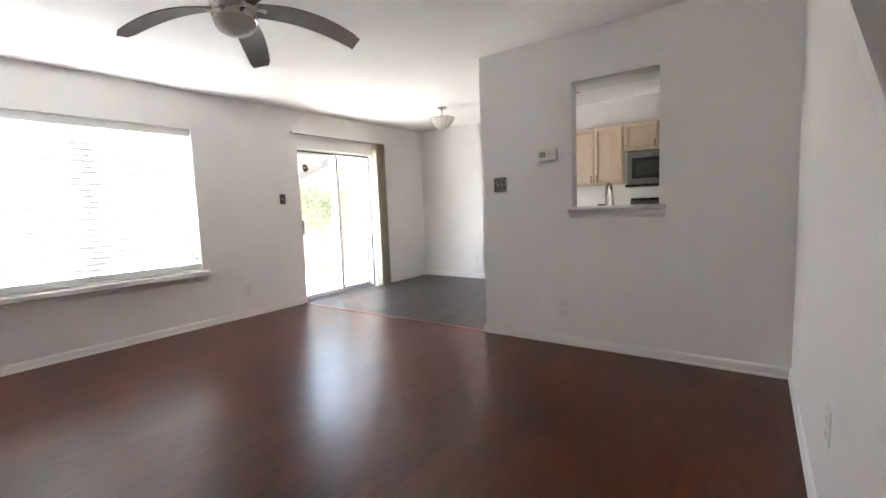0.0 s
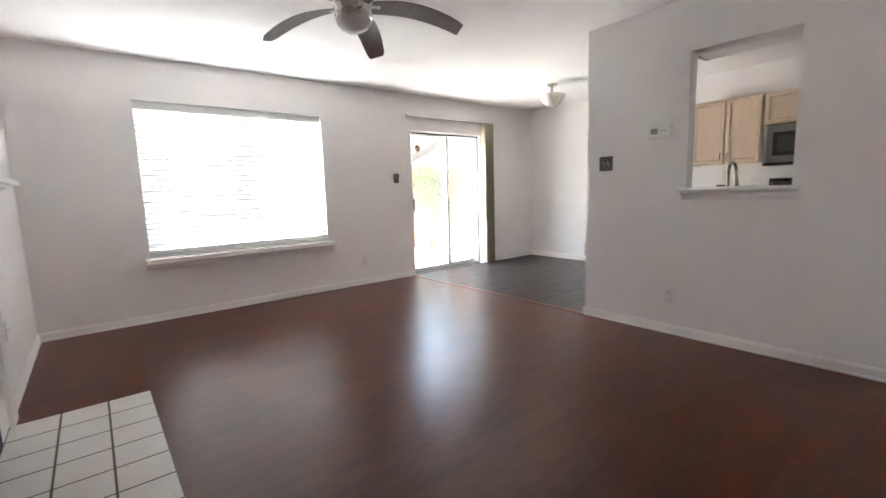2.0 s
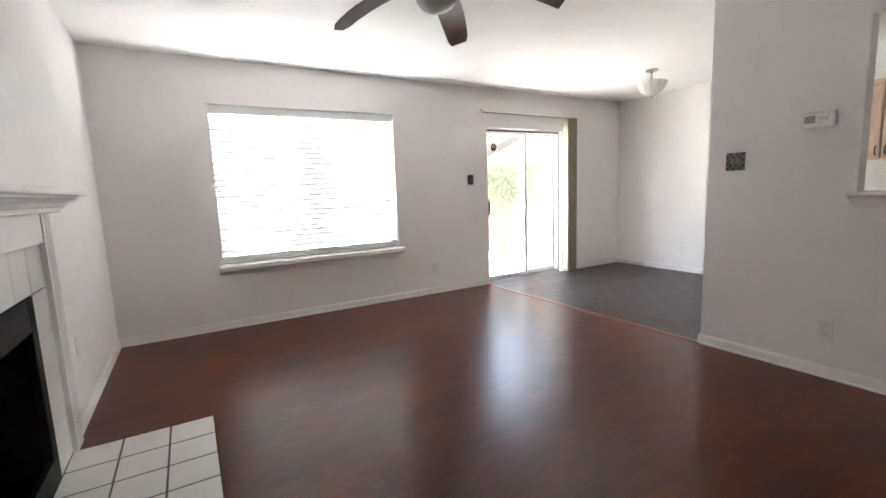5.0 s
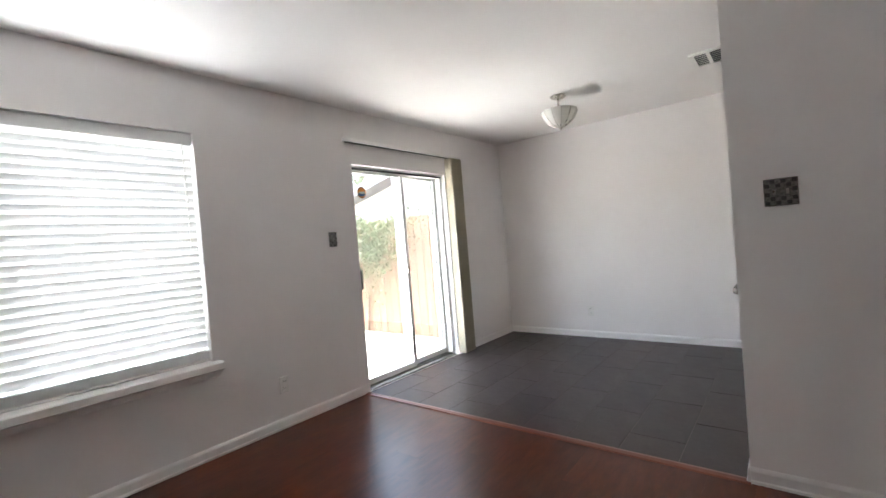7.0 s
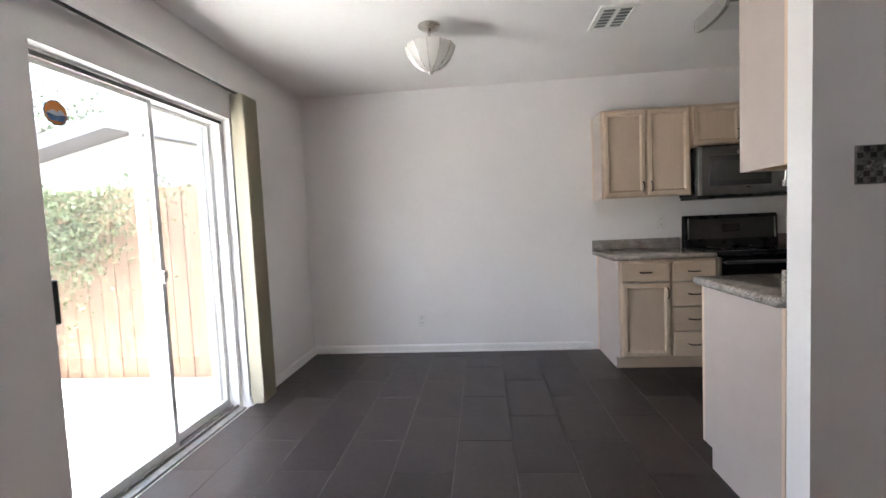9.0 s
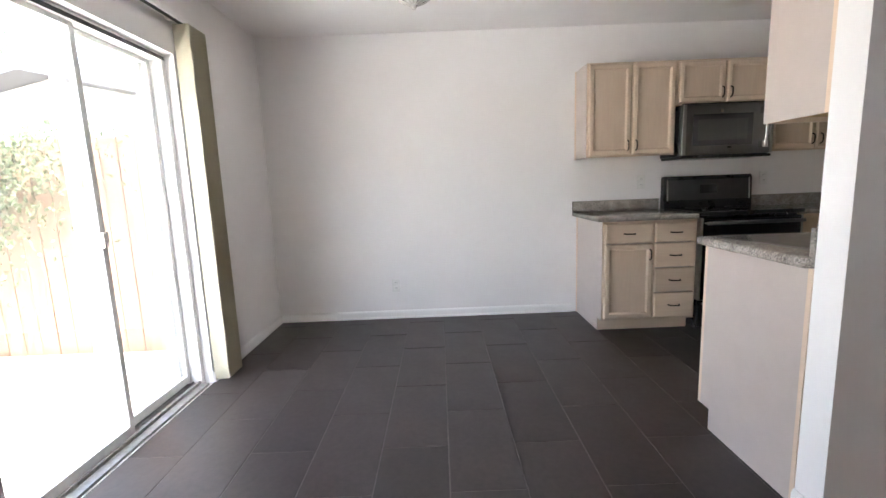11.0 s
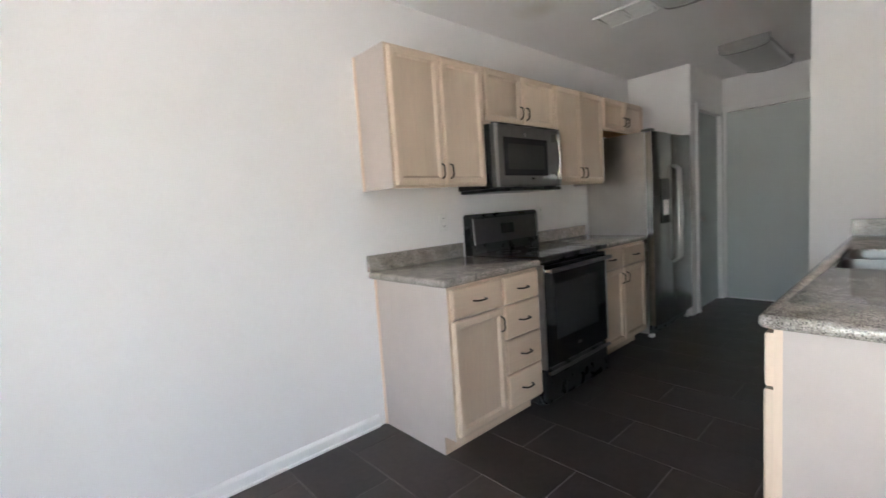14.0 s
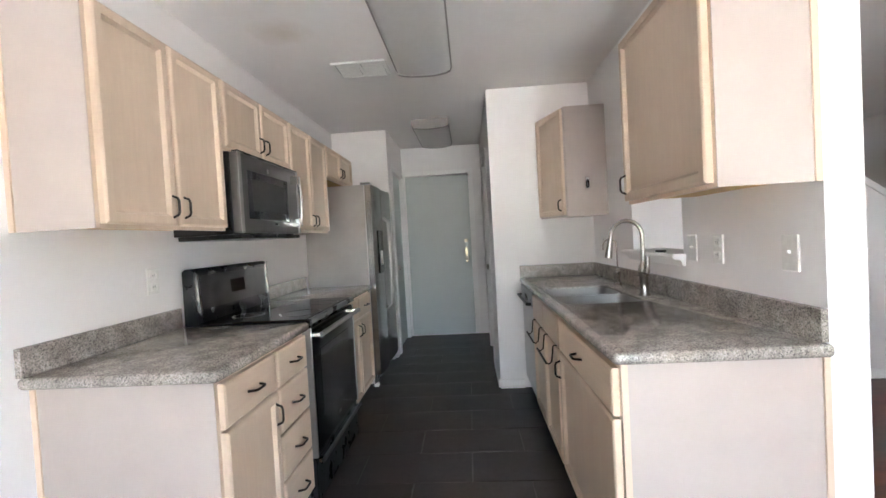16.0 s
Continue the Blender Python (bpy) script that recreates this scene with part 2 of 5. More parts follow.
def panel_wall(axis, at0, at1, span, z, holes=()):
    """A wall slab across axis from at0 to at1, cut by holes (a0, a1, z0, z1) along the other axis."""
    us = sorted({span[0], span[1], *[h[0] for h in holes], *[h[1] for h in holes]})
    zs = sorted({z[0], z[1], *[h[2] for h in holes], *[h[3] for h in holes]})
    bm = bmesh.new()
    keep = [[not any(h[0] <= (u0 + u1) / 2 <= h[1] and h[2] <= (z0 + z1) / 2 <= h[3] for h in holes) for z0, z1 in zip(zs, zs[1:])] for u0, u1 in zip(us, us[1:])]
    cache = {}

    def vert(i, j, w):
        if (i, j, w) not in cache:
            q = (at0, at1)[w]
            cache[i, j, w] = bm.verts.new((q, us[i], zs[j]) if axis == "x" else (us[i], q, zs[j]))
        return cache[i, j, w]

    ni, nj = len(us) - 1, len(zs) - 1
    for i in range(ni):
        for j in range(nj):
            if not keep[i][j]:
                continue
            for w in (0, 1):
                bm.faces.new([vert(i, j, w), vert(i + 1, j, w), vert(i + 1, j + 1, w), vert(i, j + 1, w)])
            for di, dj, a, b in ((-1, 0, (i, j), (i, j + 1)), (1, 0, (i + 1, j), (i + 1, j + 1)), (0, -1, (i, j), (i + 1, j)), (0, 1, (i, j + 1), (i + 1, j + 1))):
                ii, jj = i + di, j + dj
                if not (0 <= ii < ni and 0 <= jj < nj and keep[ii][jj]):
                    bm.faces.new([vert(*a, 0), vert(*b, 0), vert(*b, 1), vert(*a, 1)])
    bmesh.ops.recalc_face_normals(bm, faces=bm.faces)
    return bm


# ---- the shell ----
H = 2.44
W_X, S_Y, N_Y, P_Y, K_Y = -4.67, -0.443, 5.94, 3.41, 3.52
E_X, PIER = 0.225, -1.972
WIN = (0.405, 2.185, 0.585, 2.055)
SLI = (3.45, 4.74, 0.0, 1.975)


def setting(name, bm, material, label, category="wall", smooth=None):
    return solid(name, bm, material, label, category, "structure", smooth)


setting("wall_west", panel_wall("x", W_X - 0.16, W_X, (S_Y - 0.6, N_Y + 0.12), (-0.12, H), (WIN, SLI)), WALL, "white painted wall with a window and a patio door")
setting("wall_south", panel_wall("y", S_Y - 0.16, S_Y, (W_X, 2.46), (-0.02, H), ((-2.602, -1.688, 0.008, 0.822),)), WALL, "white painted wall behind the fireplace")
setting("wall_passthrough", panel_wall("y", P_Y, K_Y, (PIER, 1.2), (-0.02, H), ((-1.155, -0.535, 1.125, 2.075),)), WALL, "white painted wall with a pass-through to the kitchen")
setting("wall_north", panel_wall("y", N_Y, N_Y + 0.12, (W_X, 2.335), (-0.02, H)), WALL, "white painted end wall of the dining area")
setting("wall_pantry_end", panel_wall("x", 0.283, 0.383, (K_Y, 4.33), (-0.02, H)), WALL, "white painted wall at the end of the counter")
setting("wall_pantry", panel_wall("y", 4.23, 4.33, (0.383, 2.335), (-0.02, H), ((0.98, 1.66, -0.02, 2.04),)), WALL, "white painted hall wall with a closet door")
setting("wall_fridge_end", panel_wall("x", 1.316, 1.416, (5.35, N_Y), (-0.02, H)), WALL, "white painted wall beside the refrigerator")
setting("wall_hall", panel_wall("y", 5.35, 5.45, (1.416, 2.335), (-0.02, H), ((1.52, 2.24, -0.02, 2.04),)), WALL, "white painted hall wall with a side door")
setting("wall_entry", panel_wall("x", 2.335, 2.455, (3.52, N_Y + 0.12), (-0.02, H), ((4.50, 5.315, -0.02, 2.075),)), WALL, "white painted wall round the front door")
setting("wall_east", panel_wall("x", 2.46, 2.58, (S_Y - 0.16, 3.52), (-0.02, H)), WALL, "white painted outer wall beyond the stairs")
setting("wall_stairwell", panel_wall("x", 1.2, 1.3, (0.75, P_Y + 0.11), (-0.02, H)), WALL, "white painted wall on the far side of the stairs")

# the stair's side wall, its top sloping down to the south
SLOPE = [(P_Y, -0.02), (P_Y, H), (2.83, H), (0.78, 0.985), (0.78, -0.02)]
setting("wall_stair", prism(SLOPE, "x", E_X, E_X + 0.11), WALL, "white painted stair side wall with a sloping top")
cap = [(2.85, H - 0.001), (0.70, 0.930), (0.70, 0.980), (2.76, H - 0.001)]
setting("trim", prism(cap, "x", E_X - 0.012, E_X + 0.122), TRIM, "white painted cap on the sloping stair wall", "trim")

setting("ceiling", boxes((W_X - 0.16, 2.58, S_Y - 0.6, N_Y + 0.12, H, H + 0.14)), CEIL, "white textured ceiling", "ceiling")

floor_l = setting("floor_1", boxes((W_X - 0.02, 2.46, S_Y - 0.16, P_Y - 0.012, -0.10, -0.006)), UNDER, "glossy dark red-brown laminate plank floor", "floor")
floor_k = setting("floor_2", boxes((W_X - 0.02, 2.46, P_Y - 0.011, N_Y + 0.1, -0.10, -0.0015)), GROUT, "dark grey porcelain tile floor", "floor")
setting("threshold", prism([(P_Y - 0.03, 0.0), (P_Y - 0.025, 0.007), (P_Y, 0.010), (P_Y + 0.02, 0.007), (P_Y + 0.025, 0.0), (P_Y + 0.02, -0.012), (P_Y - 0.02, -0.012)], "x", W_X, PIER), STRIP, "reddish wooden threshold strip between planks and tiles", "threshold")


def skirting(axis, wall, out, a, b):
    """Baseboard with a rounded top bead, standing out from a wall."""
    d = out
    prof = [(wall, 0.0), (wall + d * 0.016, 0.0), (wall + d * 0.017, 0.012), (wall + d * 0.012, 0.018), (wall + d * 0.012, 0.057), (wall + d * 0.009, 0.066), (wall + d * 0.004, 0.074), (wall, 0.074)]
    bm = prism(prof, "y" if axis == "x" else "x", a, b)
    return setting("baseboard", bm, TRIM, "white painted wooden baseboard", "baseboard")


skirting("x", W_X, 1, S_Y + 0.001, SLI[0] - 0.005)
skirting("x", W_X, 1, SLI[1] + 0.005, N_Y)
skirting("y", N_Y, -1, W_X + 0.018, -2.035)
skirting("y", S_Y, 1, W_X + 0.018, -2.90)
skirting("y", P_Y, -1, PIER - 0.001, E_X - 0.018)
skirting("x", PIER, -1, P_Y - 0.017, 3.52)
skirting("x", E_X, -1, 0.78, P_Y - 0.001)
skirting("x", 0.283, -1, 4.135, 4.33)
skirting("y", 4.33, 1, 0.30, 0.91)

# ---- outdoors ----
setting("ground", boxes((-300, 300, -300, 300, -0.32, -0.12)), EARTH, "dry bare soil beyond the patio", "ground")
setting("patio", boxes((-12.5, W_X - 0.165, -2.5, 5.5, -0.119, -0.06), bevel=0.01), CONCRETE, "sunlit light concrete patio slab", "patio")

# ---- fences and neighbour ----


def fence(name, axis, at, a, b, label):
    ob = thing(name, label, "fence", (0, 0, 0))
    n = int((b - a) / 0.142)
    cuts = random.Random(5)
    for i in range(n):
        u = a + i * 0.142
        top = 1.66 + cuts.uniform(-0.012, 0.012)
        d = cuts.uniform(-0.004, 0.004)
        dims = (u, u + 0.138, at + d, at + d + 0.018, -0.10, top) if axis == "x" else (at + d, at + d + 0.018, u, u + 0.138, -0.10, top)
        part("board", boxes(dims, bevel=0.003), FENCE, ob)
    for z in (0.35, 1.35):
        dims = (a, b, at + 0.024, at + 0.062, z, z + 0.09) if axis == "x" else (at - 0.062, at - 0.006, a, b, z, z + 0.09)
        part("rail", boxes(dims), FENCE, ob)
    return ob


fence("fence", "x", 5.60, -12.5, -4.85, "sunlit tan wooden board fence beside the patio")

# ---- more materials ----
ALUD = plain("worn_aluminium", (0.30, 0.295, 0.285), 0.45, 0.6, vary=0.2)
CAPS = plain("grey_end_cap", (0.30, 0.285, 0.27), 0.5)
KHAKI = plain("vane_fabric", (0.50, 0.46, 0.345), 0.75, scale=200)
NICKEL = plain("brushed_nickel", (0.58, 0.55, 0.51), 0.28, 1.0, scale=90)
PLATE = plain("white_plate", (0.80, 0.79, 0.76), 0.38)
PEWTER = plain("pewter_plate", (0.19, 0.182, 0.175), 0.45, 0.6, vary=0.5, scale=110)
DARKTILE = plain("dark_mosaic", (0.05, 0.048, 0.048), 0.35, 0.4, vary=0.4, scale=160)
IRON = plain("black_iron", (0.010, 0.009, 0.009), 0.6, spec=0.15, vary=0.3)
SOOT = plain("firebox_soot", (0.014, 0.013, 0.012), 0.9, spec=0.1, vary=0.5, scale=18)
ASH = plain("grey_ash_log", (0.22, 0.20, 0.18), 0.95, vary=0.3, scale=30)
CERAMIC = plain("glazed_white_tile", (0.78, 0.765, 0.735), 0.34, vary=0.03, scale=8)
DARKGROUT = plain("dark_grout", (0.12, 0.113, 0.106), 0.9, scale=120)
BLADE = wood("fan_blade_wood", (0.10, 0.075, 0.07), (0.17, 0.13, 0.12), 0.45, 0)
LEAF = plain("ivy_leaf", (0.060, 0.078, 0.034), 0.5, vary=0.5, scale=6)
BARK = plain("tree_bark", (0.10, 0.07, 0.05), 0.9, vary=0.4, scale=14)
SHINGLE = plain("grey_shingle", (0.075, 0.08, 0.09), 0.9, vary=0.3, scale=12)
SCREEN = plain("lcd_grey", (0.26, 0.27, 0.24), 0.3)


def translucent(name, color, share, rough=0.5):
    """A thin white material that lets a share of the light through."""
    m, nt, b = nodes_of(name, rough, 0, color)
    t = nt.nodes.new("ShaderNodeBsdfTranslucent")
    t.inputs["Color"].default_value = (*color, 1)
    mx = nt.nodes.new("ShaderNodeMixShader")
    mx.inputs[0].default_value = share
    nt.links.new(b.outputs[0], mx.inputs[1])
    nt.links.new(t.outputs[0], mx.inputs[2])
    nt.links.new(mx.outputs[0], nt.nodes["Material Output"].inputs["Surface"])
    f = noise_tex(nt, coords(nt), 25, 3)
    nt.links.new(ramp(nt, f, (0.3, tuple(c * 0.96 for c in color)), (0.7, color)), b.inputs["Base Color"])
    return m


SLAT = translucent("blind_slat", (0.82, 0.82, 0.81), 0.17)
BOWL = translucent("alabaster_glass", (0.80, 0.78, 0.74), 0.4, 0.25)
FROST = translucent("frosted_glass", (0.78, 0.77, 0.74), 0.4, 0.2)
DIFF = translucent("acrylic_diffuser", (0.76, 0.75, 0.73), 0.3, 0.35)



def mesh_screen(name, color, share):
    """A woven screen too fine to tell its wires apart: part thread, part gap."""
    m, nt, b = nodes_of(name, 0.8, 0, color)
    t, mx = nt.nodes.new("ShaderNodeBsdfTransparent"), nt.nodes.new("ShaderNodeMixShader")
    mx.inputs[0].default_value = share
    nt.links.new(t.outputs[0], mx.inputs[1])
    nt.links.new(b.outputs[0], mx.inputs[2])
    nt.links.new(mx.outputs[0], nt.nodes["Material Output"].inputs["Surface"])
    return m


SCREENM = mesh_screen("screen_weave", (0.55, 0.54, 0.52), 0.13)

VINEM = translucent("vine_leaf", (0.062, 0.080, 0.034), 0.45)

# ---- window with its blind ----
y0, y1, z0, z1 = WIN
window = thing("window_1", "white vinyl window behind a lowered blind", "window", (W_X - 0.13, (y0 + y1) / 2, z0), kind="structure")
hw, hh = (y1 - y0) / 2, z1 - z0
part("window_frame", boxes((-0.03, 0.03, -hw, -hw + 0.05, 0, hh), (-0.03, 0.03, hw - 0.05, hw, 0, hh), (-0.03, 0.03, -hw + 0.05, hw - 0.05, 0, 0.05), (-0.03, 0.03, -hw + 0.05, hw - 0.05, hh - 0.05, hh)), WHITEVINYL, window)
part("mullion", boxes((-0.025, 0.028, -0.035, 0.035, 0.05, hh - 0.05)), WHITEVINYL, window)
for a, b in ((-hw + 0.05, -0.035), (0.035, hw - 0.05)):
    pane = part("pane", boxes((-0.004, 0.002, a, b, 0.05, hh - 0.05)), GLASS, window)
    pane.visible_shadow = False
sill = [(W_X - 0.09, z0 - 0.001), (W_X - 0.09, z0 + 0.018), (W_X + 0.065, z0 + 0.018), (W_X + 0.075, z0 + 0.012), (W_X + 0.075, z0 - 0.026), (W_X + 0.065, z0 - 0.034), (W_X + 0.022, z0 - 0.036), (W_X + 0.016, z0 - 0.078), (W_X + 0.002, z0 - 0.081), (W_X + 0.002, z0 - 0.001)]
setting("window_sill", prism(sill, "y", y0 - 0.04, y1 + 0.04), TRIM, "white painted wooden window sill", "sill")

blind = thing("window_blind", "white slatted venetian blind, lowered and half closed", "blind", (W_X - 0.055, (y0 + y1) / 2, z0 + 0.02))
bh, bw = z1 - z0 - 0.022, hw - 0.0012
part("headrail", boxes((-0.028, 0.026, -bw, bw, bh - 0.055, bh - 0.002), bevel=0.004), PLATE, blind)
part("valance", boxes((0.027, 0.034, -bw, bw, bh - 0.075, bh - 0.001), bevel=0.002), SLAT, blind)
part("bottom_rail", boxes((-0.025, 0.025, -bw, bw, 0.0, 0.018), bevel=0.004), PLATE, blind)
sn = 26
slat_me = None
for i in range(sn):
    z = 0.112 + i * (bh - 0.192) / (sn - 1)
    if slat_me is None:
        prof = []
        tilt = radians(-73)
        for k in range(7):
            u = -0.028 + k * 0.056 / 6
            c = 0.003 * (1 - (u / 0.028) ** 2)
            prof.append((u, c))
        prof += [(u, c - 0.0028) for u, c in reversed(prof)]
        prof = [(u * math.cos(tilt) - c * math.sin(tilt), u * math.sin(tilt) * -1 - c * math.cos(tilt) * -1) for u, c in prof]
        slat_me = mesh_of("slat", prism(prof, "y", -bw, bw), SLAT, 40)
    ob = new("slat", slat_me)
    ob.parent, ob.location = blind, (0, 0, z)
for i in range(9):
    prof = [(-0.026, -0.0012), (0.0, 0.0014), (0.026, -0.0012), (0.026, -0.0036), (0.0, -0.001), (-0.026, -0.0036)]
    part("slat", prism(prof, "y", -bw, bw), SLAT, blind, smooth=40, at=(0.001 * (i % 3), 0, 0.024 + i * 0.0062))
for y in (-bw + 0.12, -0.28, 0.28, bw - 0.12):
    part("ladder_cord", boxes((0.0285, 0.0295, y - 0.001, y + 0.001, 0.018, bh - 0.06)), SLAT, blind)
wand = bmesh.new()
tube(wand, [(0.042, bw - 0.06, bh - 0.06), (0.044, bw - 0.058, bh - 0.5), (0.045, bw - 0.058, bh - 0.72)], 0.004, 8)
part("tilt_wand", wand, PLATE, blind)

# ---- sliding patio door ----
y0, y1, z0, z1 = SLI
slider = thing("door_1", "aluminium framed sliding glass patio door, closed", "patio door", (W_X - 0.108, (y0 + y1) / 2, 0), kind="structure")
hw = (y1 - y0) / 2
part("door_frame", boxes((-0.07, 0.055, -hw, -hw + 0.024, 0.0, z1), (-0.07, 0.055, hw - 0.035, hw, 0.0, z1), (-0.07, 0.055, -hw + 0.024, hw - 0.035, z1 - 0.035, z1)), ALU, slider)
# black strip stands in for the shadow line along the frame head
part("weather_strip", boxes((0.0552, 0.0575, -hw + 0.01, hw - 0.01, z1 - 0.036, z1 - 0.016)), BLACKP, slider, "dark strip for the shadow under the door head")
part("sill_track", boxes((-0.07, 0.100, -hw + 0.024, hw - 0.035, -0.06, 0.014), (-0.045, -0.038, -hw + 0.024, hw - 0.035, 0.014, 0.026), (0.0, 0.007, -hw + 0.024, hw - 0.035, 0.014, 0.026), (0.04, 0.05, -hw + 0.024, hw - 0.035, 0.014, 0.03)), ALUD, slider)


def sash(name, x, a, b, label, v=0.03):
    d = 0.013
    w = 0.03
    s = part(name, boxes((x - d, x + d, a, a + v, 0.027, z1 - 0.036), (x - d, x + d, b - w, b, 0.027, z1 - 0.036), (x - d, x + d, a + v, b - w, 0.027, 0.075), (x - d, x + d, a + v, b - w, z1 - 0.060, z1 - 0.036), bevel=0.002), ALU, slider, label)
    p = part("pane", boxes((x - 0.003, x + 0.003, a + v, b - w, 0.075, z1 - 0.060)), DUSTY, s)
    p.visible_shadow = False
    return s


inner = sash("sliding_panel", 0.022, -hw + 0.026, 0.046, "sliding glass panel with a black pull", 0.028)
sash("fixed_panel", -0.026, 0.080, hw - 0.036, "fixed glass panel")
part("pull_handle", boxes((0.036, 0.075, -hw + 0.030, -hw + 0.060, 0.88, 1.06), bevel=0.006), BLACKP, inner, "black plastic pull handle")
part("latch", boxes((0.036, 0.052, 0.014, 0.044, 0.955, 1.03), bevel=0.003), NICKEL, inner, "small metal latch")
part("screen_stile", boxes((-0.066, -0.045, 0.0, 0.055, 0.027, z1 - 0.036)), ALU, slider)
part("screen_stile", boxes((-0.066, -0.045, hw - 0.09, hw - 0.036, 0.027, z1 - 0.036)), ALU, slider)

# insect screen, parked behind the fixed panel
part("insect_screen", boxes((-0.0565, -0.0555, 0.056, hw - 0.091, 0.06, z1 - 0.06)), SCREENM, slider, "fine grey insect screen")
part("screen_rail", boxes((-0.066, -0.045, 0.056, hw - 0.091, 0.027, 0.059)), ALU, slider)
part("screen_rail", boxes((-0.066, -0.045, 0.056, hw - 0.091, z1 - 0.059, z1 - 0.036)), ALU, slider)

# round sticker on the glass
disc = thing("window_sticker", "round sticker with an orange, white and blue landscape on the glass", "sticker", (W_X - 0.0825, 3.612, 1.745), 0)
RINGS = ((0.052, (0.05, 0.05, 0.06), "rim"), (0.047, (0.75, 0.28, 0.06), "sun_field"))
for k, (r, c, nm) in enumerate(RINGS):
    bm = bmesh.new()
    bmesh.ops.create_cone(bm, cap_ends=True, segments=32, radius1=r, radius2=r, depth=0.0012, matrix=Matrix.Translation((k * 0.0011, 0, 0)) @ Matrix.Rotation(radians(90), 4, "Y"))
    part(nm, bm, plain("sticker_" + nm, c, 0.4), disc)
part("mountain", prism([(-0.040, -0.004), (-0.012, 0.012), (0.004, 0.004), (0.02, 0.016), (0.042, -0.002), (0.0, -0.012)], "x", 0.0018, 0.0026), plain("sticker_white", (0.7, 0.72, 0.75), 0.4), disc)
part("lake", prism([(-0.044, -0.006), (0.044, -0.006), (0.030, -0.034), (-0.030, -0.034)], "x", 0.0018, 0.0025), plain("sticker_blue", (0.08, 0.16, 0.30), 0.4), disc)

# vertical blind drawn open, its vanes stacked at one side
vb = thing("vertical_blind", "khaki vertical blind drawn open, vanes stacked beside the patio door", "blind", (W_X, 0, 0))
part("headrail", boxes((0.028, 0.072, 3.345, 4.965, 2.145, 2.178), bevel=0.004), TRIM, vb, "white headrail")
# thin black strip along the headrail's underside
part("carrier_track", boxes((0.040, 0.062, 3.36, 4.955, 2.1405, 2.1448)), BLACKP, vb, "black strip under the headrail")
part("bracket", boxes((0.001, 0.028, 3.62, 3.65, 2.15, 2.185)), TRIM, vb)
part("bracket", boxes((0.001, 0.028, 4.70, 4.73, 2.15, 2.185)), TRIM, vb)
rv = random.Random(11)
for k in range(13):
    y = 4.755 + k * 0.0155
    prof = [(-0.044, -0.0006), (-0.02, 0.0016), (0.0, 0.0024), (0.02, 0.0016), (0.044, -0.0006), (0.044, -0.0018), (0.02, 0.0004), (0.0, 0.0012), (-0.02, 0.0004), (-0.044, -0.0018)]
    a = radians(rv.uniform(-7, 7) + (0 if k else 4))
    prof = [(u * math.cos(a) - v * math.sin(a), u * math.sin(a) + v * math.cos(a)) for u, v in prof]
    ob = part("vane", prism(prof, "z", 0.015, 2.142), KHAKI, vb, smooth=30)
    ob.location = (0.052, y, 0)

# ---- plates on the walls ----


def face_turn(facing):
    return {"-y": 0, "+x": 90, "+y": 180, "-x": 270}[facing]


def outlet(at, facing, label="white duplex outlet on the wall"):
    t = thing("outlet", label, "outlet", at, face_turn(facing))
    part("plate", boxes((-0.036, 0.036, -0.006, 0, -0.058, 0.058), bevel=0.002), PLATE, t)
    for z in (-0.025, 0.025):
        s = part("socket", boxes((-0.017, 0.017, -0.009, -0.006, z - 0.015, z + 0.015), bevel=0.003), PLATE, t)
        for x in (-0.006, 0.006):
            part("slot", boxes((x - 0.001, x + 0.001, -0.0095, -0.009, z - 0.002, z + 0.007)), BLACKP, s)
    return t


def rocker(at, facing, gangs=1, label="white toggle light switch on the wall"):
    t = thing("light_switch", label, "switch", at, face_turn(facing))
    w = 0.036 + 0.023 * (gangs - 1)
    part("plate", boxes((-w, w, -0.006, 0, -0.058, 0.058), bevel=0.002), PLATE, t)
    for k in range(gangs):
        x = (k - (gangs - 1) / 2) * 0.046
        part("toggle", prism([(-0.006, -0.004), (-0.015, 0.003), (-0.017, 0.009), (-0.006, 0.009)], "x", x - 0.005, x + 0.005), PLATE, t)
    return t


def mosaic_switch(at, facing, gangs):
    """Dark pewter plate set with small square tiles."""
    t = thing("light_switch", "dark pewter mosaic switch plate with a toggle" if gangs == 1 else "dark pewter mosaic switch plate with two toggles", "switch", at, face_turn(facing))
    w = 0.038 if gangs == 1 else 0.060
    part("plate", boxes((-w, w, -0.006, 0, -0.060, 0.060), bevel=0.002), PEWTER, t)
    step = 0.019
    nx, nz = int(2 * w / step), 6
    for i in range(nx):
        for j in range(nz):
            if (i + j) % 2 == 0 and not (j in (2, 3) and 0 < i < nx - 1):
                x, z = (i - (nx - 1) / 2) * step, (j - 2.5) * step
                part("mosaic_square", boxes((x - 0.0085, x + 0.0085, -0.008, -0.006, z - 0.0085, z + 0.0085)), DARKTILE, t)
    for k in range(gangs):
        x = (k - (gangs - 1) / 2) * 0.046
        part("toggle", prism([(-0.006, -0.010), (-0.021, 0.010), (-0.006, 0.012)], "x", x - 0.005, x + 0.005), NICKEL, t)
    return t


outlet((W_X, 2.655, 0.31), "+x")
outlet((-1.24, P_Y, 0.295), "-y")
outlet((-3.61, N_Y, 0.305), "-y")
outlet((-3.02, S_Y, 0.44), "+y")
rocker((-3.30, S_Y, 0.43), "+y", 1, "white cable plate on the wall")
outlet((E_X, 1.78, 0.43), "-x")
mosaic_switch((W_X, 3.19, 1.335), "+x", 1)
mosaic_switch((-1.79, P_Y, 1.338), "-y", 2)

